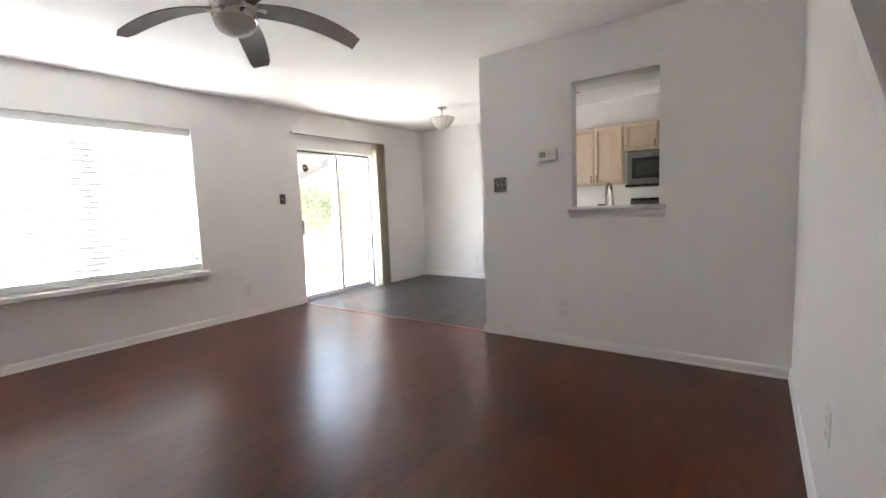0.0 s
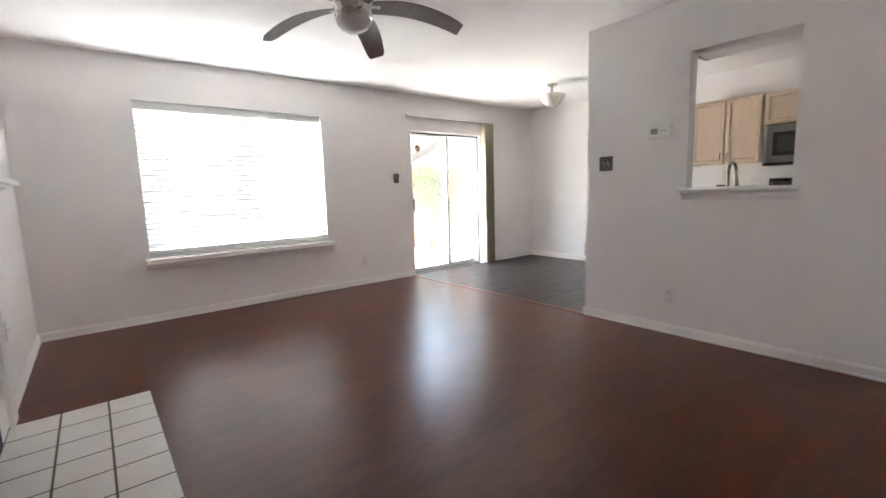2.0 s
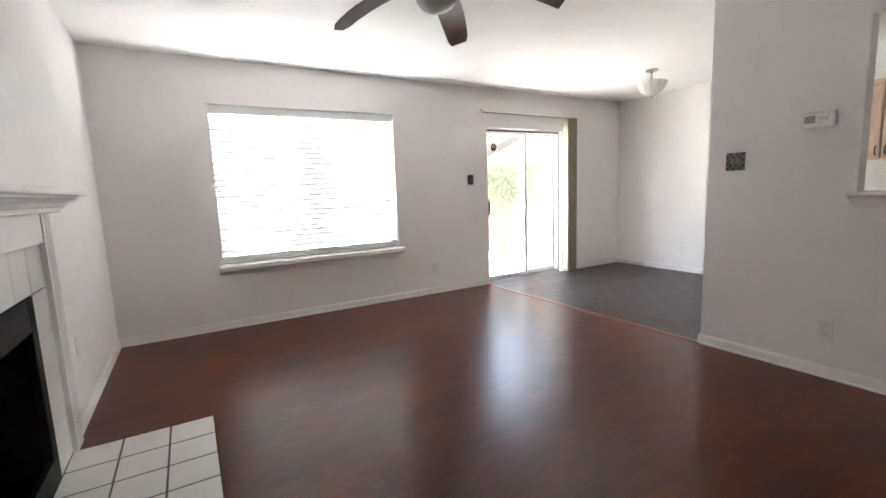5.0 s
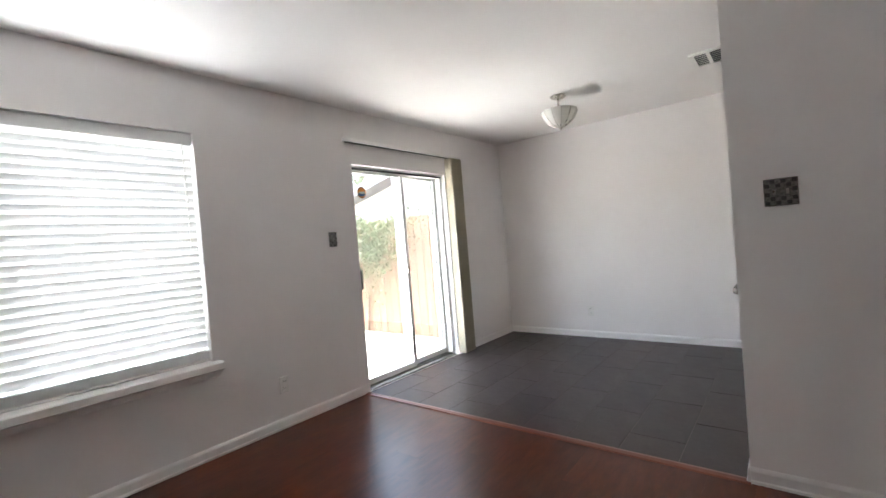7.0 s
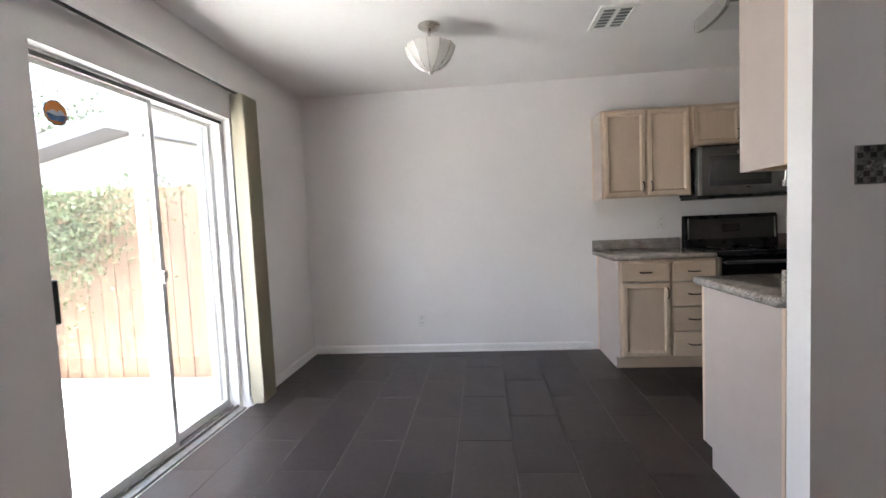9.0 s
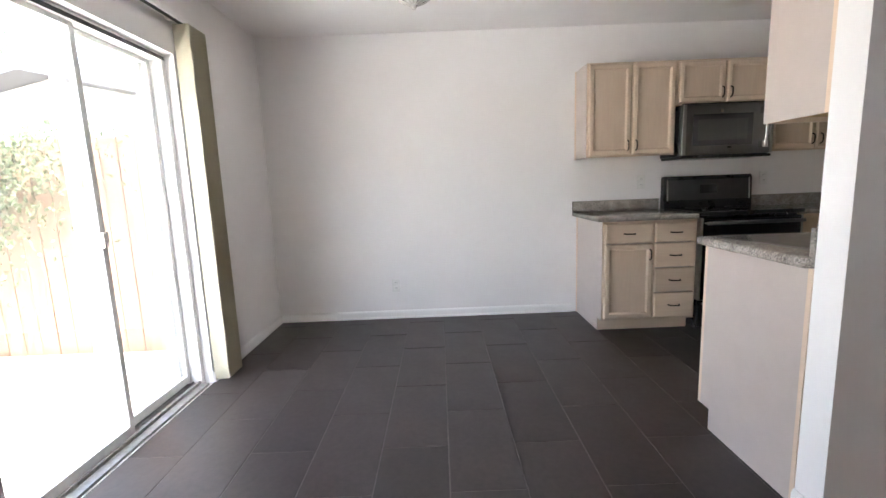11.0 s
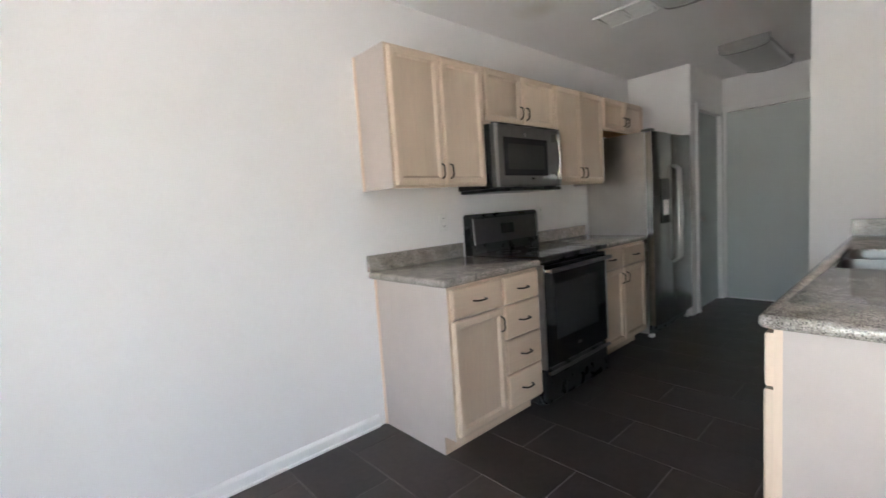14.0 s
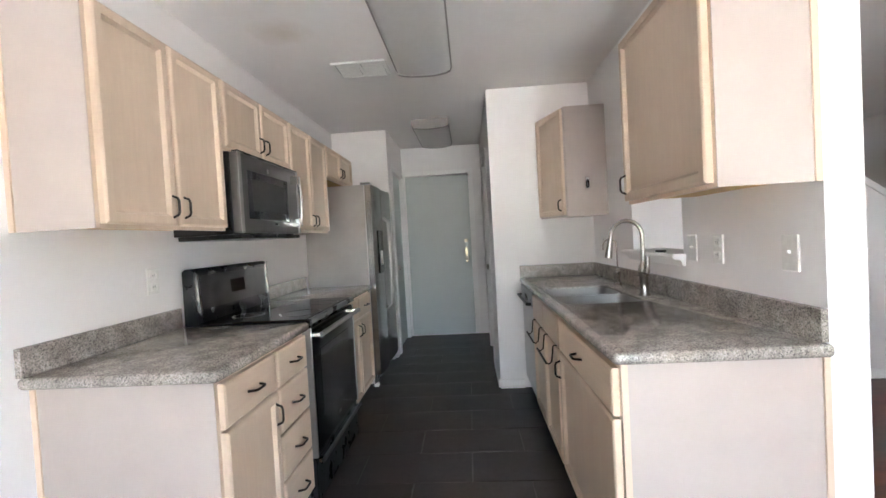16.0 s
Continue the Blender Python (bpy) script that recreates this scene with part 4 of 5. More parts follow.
def upper_cabinet(at, turn, w, h, d, doors, label, ends=(False, False), hinge=0, handles=True):
    """Wall cabinet: origin at its left back bottom corner, front to -y."""
    t = thing("wall_cabinet", label, "cabinet", at, turn, "wall cabinets")
    part("body", boxes((0.004, w - 0.004, -d + 0.02, 0, 0.022, h)), ENDP, t)
    part("underside", boxes((0.012, w - 0.012, -d + 0.025, -0.002, 0.016, 0.0215)), UNDERC, t, "raw yellowish cabinet bottom")
    fr = 0.038
    rails = [(0.0, fr, -d, -d + 0.0195, 0, h), (w - fr, w, -d, -d + 0.0195, 0, h), (fr, w - fr, -d, -d + 0.0195, 0, fr), (fr, w - fr, -d, -d + 0.0195, h - fr, h)]
    if doors == 2:
        rails.append((w / 2 - fr / 2, w / 2 + fr / 2, -d, -d + 0.0195, fr, h - fr))
    part("face_frame", boxes(*rails), MAPLE, t)
    for k, e in enumerate(ends):
        if e:
            x = (0.0, w)[k]
            lo, hi = sorted((x, x + (-0.004, 0.004)[k]))
            part("end_panel", boxes((lo, hi, -d + 0.0, 0, 0.0, h)), ENDP, t, "pinkish laminate end panel")
            part("scribe_strip", boxes((*sorted((x + (-0.004, 0.004)[k], x + (-0.010, 0.010)[k])), -0.018, 0, 0.0, h)), MAPLE, t)
    gap = 0.014
    if doors == 2:
        spans = [(gap, w / 2 - 0.007), (w / 2 + 0.007, w - gap)]
    else:
        spans = [(gap, w - gap)]
    for k, (a, b) in enumerate(spans):
        dr = front_panel(t, "door", a, b, 0.014, h - 0.016, -d - 0.001)
        inner_edge = (k == 0) if doors == 2 else hinge == 0
        if handles:
            pull(dr, (b - 0.026) if inner_edge else (a + 0.026), -d - 0.020, 0.085)
    return t


def base_cabinet(at, turn, w, layout, label, ends=(False, False), d=0.60, h=0.865, inner=0.865):
    """Floor cabinet with a toe kick; layout lists columns of (width share, kind)."""
    t = thing("base_cabinet", label, "cabinet", at, turn, "base cabinets")
    part("body", boxes((0.004, w - 0.004, -d + 0.02, 0, 0.10, inner)), ENDP, t)
    part("toe_kick", boxes((0.004, w - 0.004, -d + 0.085, -d + 0.10, 0.0, 0.0995)), MAPLEH, t)
    for k, e in enumerate(ends):
        if e:
            x = (0.0, w)[k]
            lo, hi = sorted((x, x + (0.004, -0.004)[k]))
            part("end_panel", prism([(-d + 0.085, 0.0), (-d + 0.085, 0.10), (-d, 0.10), (-d, h), (0, h), (0, 0)], "x", lo - 0.0005, hi - 0.0005), ENDP, t, "pinkish laminate end panel")
            part("scribe_strip", boxes((*sorted((x, x + (-0.006, 0.006)[k])), -0.018, 0, 0.0, h)), MAPLE, t)
    fr = 0.036
    x = 0.0
    rails = [(0.0, fr, -d, -d + 0.0195, 0.10, h), (w - fr, w, -d, -d + 0.0195, 0.10, h), (fr, w - fr, -d, -d + 0.0195, 0.10, 0.10 + fr), (fr, w - fr, -d, -d + 0.0195, h - fr, h)]
    fronts = []
    for k, (share, kind) in enumerate(layout):
        a, b = x * w, (x + share) * w
        x += share
        if k:
            rails.append((a - fr / 2, a + fr / 2, -d, -d + 0.0195, 0.10 + fr, h - fr))
        fronts.append((a + (0.016 if k == 0 else 0.009), b - (0.016 if k == len(layout) - 1 else 0.009), kind))
    part("face_frame", boxes(*rails), MAPLE, t)
    for a, b, kind in fronts:
        y = -d - 0.001
        if kind == "drawers":
            zs = [(0.700, 0.845), (0.510, 0.690), (0.318, 0.500), (0.122, 0.308)]
            for z0, z1 in zs:
                dr = front_panel(t, "drawer", a, b, z0, z1, y, True)
                pull(dr, (a + b) / 2, y - 0.022, (z0 + z1) / 2, False)
        else:
            dr = front_panel(t, "drawer" if kind[-1] != "f" else "false_front", a, b, 0.700, 0.845, y, True)
            if kind[-1] != "f":
                pull(dr, (a + b) / 2, y - 0.022, 0.772, False)
            do = front_panel(t, "door", a, b, 0.122, 0.690, y)
            if kind[-1] != "f":
                pull(do, b - 0.026 if kind[4] == "r" else a + 0.026, y - 0.020, 0.610)
    return t


# cooking side, fronts to the south
upper_cabinet((-2.003, N_Y, 1.352), 0, 0.704, 0.722, 0.275, 2, "pickled maple wall cabinet with two doors, beside the microwave", (True, False))
upper_cabinet((-1.297, N_Y, 1.735), 0, 0.762, 0.339, 0.275, 2, "short pickled maple wall cabinet above the microwave")
upper_cabinet((-0.533, N_Y, 1.352), 0, 0.71, 0.722, 0.275, 2, "pickled maple wall cabinet with two doors, beside the refrigerator", (False, True))
upper_cabinet((0.183, N_Y, 1.80), 0, 0.78, 0.274, 0.275, 2, "short pickled maple wall cabinet above the refrigerator")
base_cabinet((-1.985, N_Y, 0), 0, 0.71, [(0.54, "doorr"), (0.46, "drawers")], "pickled maple base cabinet with one door and four drawers", (True, False), 0.60)
base_cabinet((-0.505, N_Y, 0), 0, 0.80, [(0.5, "doorr"), (0.5, "doorl")], "pickled maple base cabinet with two doors beside the refrigerator", (False, False), 0.545)


def worktop(at_pts, label, holes=None):
    x0, x1, y0, y1 = at_pts
    bm = bmesh.new()
    box(bm, x0, x1, y0, y1, 0.866, 0.903)
    es = [e for e in bm.edges if abs(e.verts[0].co.z - e.verts[1].co.z) > 0.01]
    bmesh.ops.bevel(bm, geom=es, offset=0.02, segments=4, affect="EDGES", profile=0.5)
    es = [e for e in bm.edges if abs(e.verts[0].co.z - e.verts[1].co.z) < 0.001 and len(e.link_faces) == 2 and abs(e.link_faces[0].normal.z - e.link_faces[1].normal.z) > 0.5]
    bmesh.ops.bevel(bm, geom=es, offset=0.014, segments=4, affect="EDGES", profile=0.5)
    return bm


wt = thing("worktop", "speckled grey granite worktop with a backsplash, beside the range", "worktop", (0, 0, 0))
part("slab", worktop((-2.035, -1.277, 5.298, N_Y - 0.001), ""), GRANITE, wt, smooth=40)
part("backsplash", boxes((-2.030, -1.277, N_Y - 0.022, N_Y - 0.001, 0.9035, 0.995), bevel=0.002), GRANITE, wt)
wt = thing("worktop", "speckled grey granite worktop between range and refrigerator", "worktop", (0, 0, 0))
part("slab", worktop((-0.503, 0.32, 5.36, N_Y - 0.001), ""), GRANITE, wt, smooth=40)
part("backsplash", boxes((-0.503, 0.32, N_Y - 0.022, N_Y - 0.001, 0.9035, 0.995), bevel=0.002), GRANITE, wt)

# ---- range ----
rg = thing("range", "black electric range with a glass cooktop and raised control panel", "range", (-0.89, N_Y - 0.018, 0))
part("body", boxes((-0.378, 0.378, -0.5600, -0.02, 0.02, 0.893), bevel=0.003), BLACKE, rg)
part("cooktop", boxes((-0.381, 0.381, -0.6050, -0.075, 0.894, 0.914), bevel=0.005), BLACKG, rg, "black glass cooktop")
part("cooktop_trim", boxes((-0.381, 0.381, -0.6280, -0.6055, 0.886, 0.915), bevel=0.007, seg=2), BLACKE, rg)
RING = plain("burner_ring", (0.10, 0.10, 0.10), 0.4)
for x, y, r in ((-0.18, -0.50, 0.105), (0.18, -0.50, 0.085), (-0.18, -0.22, 0.08), (0.18, -0.22, 0.105)):
    part("burner_ring", lathe([(r, 0.9142), (r, 0.9148), (r - 0.004, 0.9148), (r - 0.004, 0.9142)], 40, (x, y, 0), False), RING, rg)
part("backguard", prism([(-0.075, 0.90), (-0.005, 0.90), (-0.005, 1.165), (-0.020, 1.178), (-0.045, 1.178), (-0.062, 1.16)], "x", -0.375, 0.375), BLACKE, rg, "black raised backguard")
part("control_panel", prism([(-0.0755, 0.975), (-0.0745, 0.975), (-0.0635, 1.145), (-0.0645, 1.145)], "x", -0.345, 0.345), PANELD, rg, "dark brushed steel control panel")
part("clock_display", prism([(-0.0770, 1.03), (-0.0750, 1.03), (-0.0695, 1.10), (-0.0715, 1.10)], "x", -0.07, 0.07), BLACKG, rg)
for s in (-1, 1):
    part("panel_edge", prism([(-0.0785, 0.972), (-0.070, 0.972), (-0.059, 1.150), (-0.0675, 1.150)], "x", *sorted((s * 0.345, s * 0.357))), CHROME, rg)
door = part("oven_door", boxes((-0.372, 0.372, -0.6150, -0.5610, 0.245, 0.868), bevel=0.006), BLACKG, rg, "black glass oven door")
part("window", boxes((-0.25, 0.25, -0.6175, -0.6152, 0.40, 0.74), bevel=0.001), WINDOWD, door)
part("badge", boxes((-0.022, 0.022, -0.6180, -0.6155, 0.315, 0.335)), CHROME, door)
part("side_trim", boxes((-0.379, -0.362, -0.6190, -0.6155, 0.245, 0.868), (-0.379, -0.3725, -0.6155, -0.575, 0.245, 0.868)), STEEL, door, "bright steel door edge")
part("side_trim", boxes((0.366, 0.378, -0.6190, -0.6155, 0.245, 0.868)), STEEL, door)
hb = tube(bmesh.new(), [(-0.355, -0.6600, 0.832), (0.355, -0.6600, 0.832)], 0.013, 14)
part("handle_bar", hb, STEELD, door, "steel oven handle", smooth=50)
for s in (-1, 1):
    part("handle_mount", boxes((s * 0.345 - 0.012, s * 0.345 + 0.012, -0.6600, -0.6155, 0.822, 0.842), bevel=0.003), CHROME, door)
dw = part("drawer", boxes((-0.372, 0.372, -0.6100, -0.5610, 0.028, 0.235), bevel=0.006), BLACKE, rg, "black warming drawer")
part("drawer_rail", tube(bmesh.new(), [(-0.355, -0.6350, 0.222), (0.355, -0.6350, 0.222)], 0.010, 12), STEELD, dw, smooth=50)
for s in (-1, 1):
    part("rail_mount", boxes((s * 0.345 - 0.01, s * 0.345 + 0.01, -0.6350, -0.6105, 0.214, 0.23)), CHROME, dw)
    part("foot", boxes((s * 0.33 - 0.02, s * 0.33 + 0.02, -0.56, -0.52, 0.0, 0.021)), BLACKE, rg)
    part("foot", boxes((s * 0.33 - 0.02, s * 0.33 + 0.02, -0.12, -0.08, 0.0, 0.021)), BLACKE, rg)

# ---- microwave over the range ----
mw = thing("microwave", "stainless over-range microwave with a black window", "microwave", (-0.917, N_Y + 0.058, 1.335))
part("body", boxes((-0.357, 0.357, -0.355, -0.06, 0.0, 0.394), bevel=0.003), BLACKE, mw)
part("underside_grille", boxes((-0.357, 0.357, -0.395, -0.08, -0.022, -0.001), bevel=0.004), BLACKE, mw)
md = part("door", boxes((-0.353, 0.353, -0.398, -0.356, 0.006, 0.392), bevel=0.006), STEELD, mw, "dark stainless microwave door")
part("edge_trim", boxes((-0.357, -0.328, -0.402, -0.3985, 0.006, 0.392), bevel=0.001), STEEL, md)
part("edge_trim", boxes((0.335, 0.357, -0.402, -0.3985, 0.006, 0.392), bevel=0.001), STEEL, md)
part("window", boxes((-0.275, 0.195, -0.4015, -0.3985, 0.075, 0.315), bevel=0.001), WINDOWD, md, "black microwave window")
part("window_mesh", boxes((-0.235, 0.155, -0.4025, -0.4016, 0.115, 0.275)), plain("window_mesh_grey", (0.075, 0.073, 0.071), 0.22), md)
part("badge", boxes((-0.062, -0.044, -0.4015, -0.3985, 0.325, 0.348)), CHROME, md)
part("keypad", boxes((0.005, 0.035, -0.4012, -0.3985, 0.05, 0.062)), BLACKG, md)
mh = tube(bmesh.new(), [(0.268, -0.437, 0.055), (0.268, -0.448, 0.12), (0.268, -0.452, 0.20), (0.268, -0.448, 0.28), (0.268, -0.437, 0.345)], 0.011, 12)
part("handle_bar", mh, CHROME, md, "bright curved handle", smooth=60)
for z in (0.07, 0.33):
    part("handle_mount", boxes((0.245, 0.291, -0.446, -0.3985, z - 0.025, z + 0.025), bevel=0.003), CHROME, md)
part("vent_grille", boxes((-0.353, 0.353, -0.40, -0.37, 0.3935, 0.399)), BLACKE, mw)

# ---- refrigerator ----
fr = thing("refrigerator", "stainless side-by-side refrigerator with a water dispenser", "refrigerator", (0.857, N_Y - 0.004, 0))
part("body", boxes((-0.452, 0.452, -0.53, 0, 0.03, 1.755), bevel=0.004), FRIDGE, fr, "brushed steel cabinet")
part("kick_grille", boxes((-0.44, 0.44, -0.535, -0.505, 0.012, 0.10), bevel=0.003), BLACKE, fr)


def curved_door(x0, x1):
    n, pts = 8, []
    for k in range(n + 1):
        s = k / n
        pts.append((x0 + s * (x1 - x0), -0.588 - 0.018 * math.sin(math.pi * s) ** 0.5))
    return prism([(x0, -0.536), (x1, -0.536)] + pts[::-1], "z", 0.11, 1.75)


dl = part("door", curved_door(-0.452, -0.03), FRIDGED, fr, "stainless freezer door with a dispenser", smooth=40)
dr_ = part("door", curved_door(-0.024, 0.452), FRIDGED, fr, "stainless refrigerator door", smooth=40)
part("dispenser", boxes((-0.34, -0.15, -0.612, -0.6035, 0.98, 1.36), bevel=0.003), BLACKG, dl, "black water dispenser")
part("dispenser_pad", boxes((-0.30, -0.19, -0.6155, -0.6122, 1.05, 1.18)), PLATE, dl)
for d, x in ((dl, -0.062), (dr_, 0.008)):
    part("handle", tube(bmesh.new(), [(x, -0.602, 0.62), (x, -0.650, 0.66), (x, -0.656, 1.05), (x, -0.650, 1.44), (x, -0.602, 1.48)], 0.013, 12), STEEL, d, "tall steel handle", smooth=60)
for x in (-0.42, 0.42):
    part("hinge_cover", boxes((x - 0.03, x + 0.03, -0.585, -0.50, 1.7555, 1.775), bevel=0.004), STEELD, fr)
    part("foot", boxes((x - 0.022, x + 0.022, -0.56, -0.52, 0.0, 0.0295), bevel=0.003), PLATE, fr)
    part("rear_roller", boxes((x - 0.022, x + 0.022, -0.08, -0.03, 0.0, 0.0295)), BLACKE, fr)

# ---- sink side, fronts to the north ----
upper_cabinet((-1.275, K_Y, 1.365), 180, 0.685, 0.722, 0.285, 1, "pickled maple wall cabinet beside the pass-through", (False, True), 1)
cq = pose(0.280, 3.935, 1.365, 0, 0, 198.2)
cc = thing("wall_cabinet", "narrow pickled maple corner cabinet by the pantry wall", "cabinet", (0.280, 3.935, 1.365), 198.2, "wall cabinets")
cb = prism([(-0.096, K_Y + 0.001), (0.280, K_Y + 0.001), (0.280, 3.934), (-0.096, 3.809)], "z", 1.367, 2.15)
bmesh.ops.transform(cb, verts=cb.verts, matrix=cq.inverted())
part("body", cb, ENDP, cc, "pinkish laminate cabinet body")
ce = prism([(-0.101, K_Y + 0.001), (-0.0965, K_Y + 0.001), (-0.0965, 3.81), (-0.101, 3.808)], "z", 1.365, 2.152)
bmesh.ops.transform(ce, verts=ce.verts, matrix=cq.inverted())
part("end_panel", ce, ENDP, cc)
cd = front_panel(cc, "door", 0.014, 0.385, 0.014, 0.775, -0.001)
pull(cd, 0.36, -0.020, 0.085)
base_cabinet((-1.165, K_Y, 0), 180, 0.805, [(1.0, "doorl")], "pickled maple base cabinet at the open end of the counter", (False, True), 0.585)
base_cabinet((-0.335, K_Y, 0), 180, 0.828, [(0.5, "doorrf"), (0.5, "doorlf")], "pickled maple sink cabinet with two doors", (False, False), 0.585, 0.865, 0.64)
dwm = thing("dishwasher", "stainless dishwasher under the counter", "dishwasher", (0.278, K_Y, 0), 180)
part("tub", boxes((0.004, 0.606, -0.56, 0, 0.10, 0.862)), BLACKE, dwm)
part("door", boxes((0.006, 0.604, -0.598, -0.561, 0.11, 0.745), bevel=0.004), STEEL, dwm, "stainless dishwasher door")
part("control_strip", boxes((0.006, 0.604, -0.605, -0.561, 0.750, 0.858), bevel=0.006), BLACKE, dwm, "black control strip")
part("handle", tube(bmesh.new(), [(0.05, -0.61, 0.775), (0.05, -0.635, 0.775), (0.56, -0.635, 0.775), (0.56, -0.61, 0.775)], 0.011, 10), BLACKE, dwm, smooth=50)
part("toe_panel", boxes((0.006, 0.604, -0.53, -0.515, 0.0, 0.0995)), BLACKE, dwm)

SX0, SX1, SY0, SY1 = -1.13, -0.47, 3.685, 4.082


def sink_slab():
    """Worktop with a rounded cut-out for the sink."""
    bm = worktop((-2.004, 0.281, K_Y + 0.001, 4.135), "")
    return bm


wt = thing("worktop", "speckled grey granite worktop round the sink with a backsplash", "worktop", (0, 0, 0))
slab = part("slab", sink_slab(), GRANITE, wt, smooth=40)
cut = box(bmesh.new(), SX0, SX1, SY0, SY1, 0.80, 0.95)
bmesh.ops.bevel(cut, geom=[e for e in cut.edges if abs(e.verts[0].co.z - e.verts[1].co.z) > 0.01], offset=0.05, segments=6, affect="EDGES", profile=0.5)
cutter = new("sink_cutter", mesh_of("sink_cutter", cut, GRANITE))
mod = slab.modifiers.new("sink", "BOOLEAN")
mod.object, mod.operation, mod.solver = cutter, "DIFFERENCE", "EXACT"
dg = bpy.context.evaluated_depsgraph_get()
cutmesh = bpy.data.meshes.new_from_object(slab.evaluated_get(dg))
slab.modifiers.remove(mod)
slab.data = cutmesh
bpy.data.objects.remove(cutter)
part("backsplash", boxes((-1.976, 0.281, K_Y + 0.001, K_Y + 0.022, 0.9035, 1.0), bevel=0.002), GRANITE, wt)
part("side_splash", boxes((0.261, 0.281, K_Y + 0.0225, 4.13, 0.9035, 1.0), bevel=0.002), GRANITE, wt)


def basin(x0, x1, y0, y1, depth):
    """An open bowl with rounded corners and thickness."""
    bm = bmesh.new()
    rings = []
    for ins, z, r in ((0.0, 0.895, 0.05), (0.003, 0.82, 0.055), (0.012, 0.895 - depth + 0.02, 0.06), (0.035, 0.895 - depth, 0.06)):
        ring = []
        for cx, cy, a0 in ((x1 - ins - r, y1 - ins - r, 0), (x0 + ins + r, y1 - ins - r, 90), (x0 + ins + r, y0 + ins + r, 180), (x1 - ins - r, y0 + ins + r, 270)):
            for k in range(6):
                a = radians(a0 + 90 * k / 5)
                ring.append(bm.verts.new((cx + r * math.cos(a), cy + r * math.sin(a), z)))
        rings.append(ring)
    n = len(rings[0])
    for a, b in zip(rings, rings[1:]):
        for k in range(n):
            bm.faces.new((a[k], a[(k + 1) % n], b[(k + 1) % n], b[k]))
    bm.faces.new(rings[-1])
    bmesh.ops.recalc_face_normals(bm, faces=bm.faces)
    bmesh.ops.solidify(bm, geom=bm.faces[:], thickness=0.002)
    return bm


sk = thing("sink", "stainless steel double-bowl sink set under the worktop", "sink", (0, 0, 0))
part("bowl", basin(SX0 + 0.003, -0.809, SY0 + 0.003, SY1 - 0.003, 0.215), SINKS, sk, smooth=40)
part("bowl", basin(-0.791, SX1 - 0.003, SY0 + 0.003, SY1 - 0.003, 0.215), SINKS, sk, smooth=40)
part("divider", boxes((-0.8065, -0.7935, SY0 + 0.003, SY1 - 0.003, 0.80, 0.893), bevel=0.004, seg=2), SINKS, sk)
for x in (-0.965, -0.63):
    part("drain", lathe([(0.0, 0.679), (0.042, 0.679), (0.044, 0.683), (0.03, 0.682), (0.0, 0.681)], 24, (x, 3.86, 0)), CHROME, sk, smooth=40)

fc = thing("faucet", "brushed nickel gooseneck kitchen faucet with a pull-down spout", "faucet", (-0.955, 3.63, 0.903))
part("base", lathe([(0.0, 0.0), (0.028, 0.0), (0.028, 0.006), (0.022, 0.016), (0.022, 0.10), (0.026, 0.105), (0.026, 0.145), (0.016, 0.17), (0.0125, 0.18)], 24), SATIN, fc, smooth=40)
arc = [(0, 0, 0.17), (0, 0, 0.30)] + [(0.0, 0.08 - 0.08 * math.cos(math.pi * k / 12), 0.315 + 0.08 * math.sin(math.pi * k / 12)) for k in range(13)]
part("gooseneck", tube(bmesh.new(), arc + [(0, 0.164, 0.29)], 0.0108, 16), SATIN, fc, smooth=60)
part("spray_head", tube(bmesh.new(), [(0, 0.163, 0.30), (0, 0.167, 0.27), (0, 0.176, 0.215), (0, 0.178, 0.205)], [0.0122, 0.0145, 0.019, 0.0175], 18), SATIN, fc, smooth=50)
part("lever", tube(bmesh.new(), [(-0.018, 0, 0.125), (-0.045, 0.0, 0.130), (-0.052, -0.002, 0.165), (-0.05, -0.005, 0.205)], [0.014, 0.014, 0.010, 0.008], 12), SATIN, fc, smooth=50)
sd = thing("filter_tap", "slim nickel drinking-water tap behind the sink", "tap", (-0.47, 3.60, 0.903))
part("base", lathe([(0.0, 0.0), (0.024, 0.0), (0.022, 0.010), (0.012, 0.02), (0.011, 0.05), (0.015, 0.06), (0.015, 0.095), (0.008, 0.108), (0.0, 0.11)], 18), SATIN, sd, smooth=40)
part("spout", tube(bmesh.new(), [(0, 0, 0.10), (0, 0, 0.24)] + [(0, 0.042 - 0.042 * math.cos(math.pi * k / 9), 0.25 + 0.042 * math.sin(math.pi * k / 9)) for k in range(10)] + [(0, 0.084, 0.225)], 0.0048, 10), SATIN, sd, smooth=60)
part("lever", tube(bmesh.new(), [(-0.012, 0, 0.078), (-0.034, 0, 0.084), (-0.040, 0, 0.092)], [0.005, 0.004, 0.004], 8), SATIN, sd, smooth=50)

# towel bars hung over the doors of the sink cabinet
for xm in (-0.965, -0.545):
    tb = thing("towel_bar", "dark wire towel bar hung over a cabinet door", "towel bar", (xm, 4.114, 0.69), 0, "towel bars")
    for dx in (-0.125, 0.125):
        part("hook", tube(bmesh.new(), [(dx, 0.002, 0.0045), (dx, 0.020, 0.0045), (dx, 0.027, 0.0), (dx, 0.030, -0.03), (dx, 0.036, -0.075), (dx, 0.050, -0.088), (dx, 0.066, -0.080)], 0.0038, 8), BRONZE, tb, smooth=50)
    part("bar", tube(bmesh.new(), [(-0.14, 0.066, -0.078), (0.14, 0.066, -0.078)], 0.0055, 10), BRONZE, tb, smooth=50)

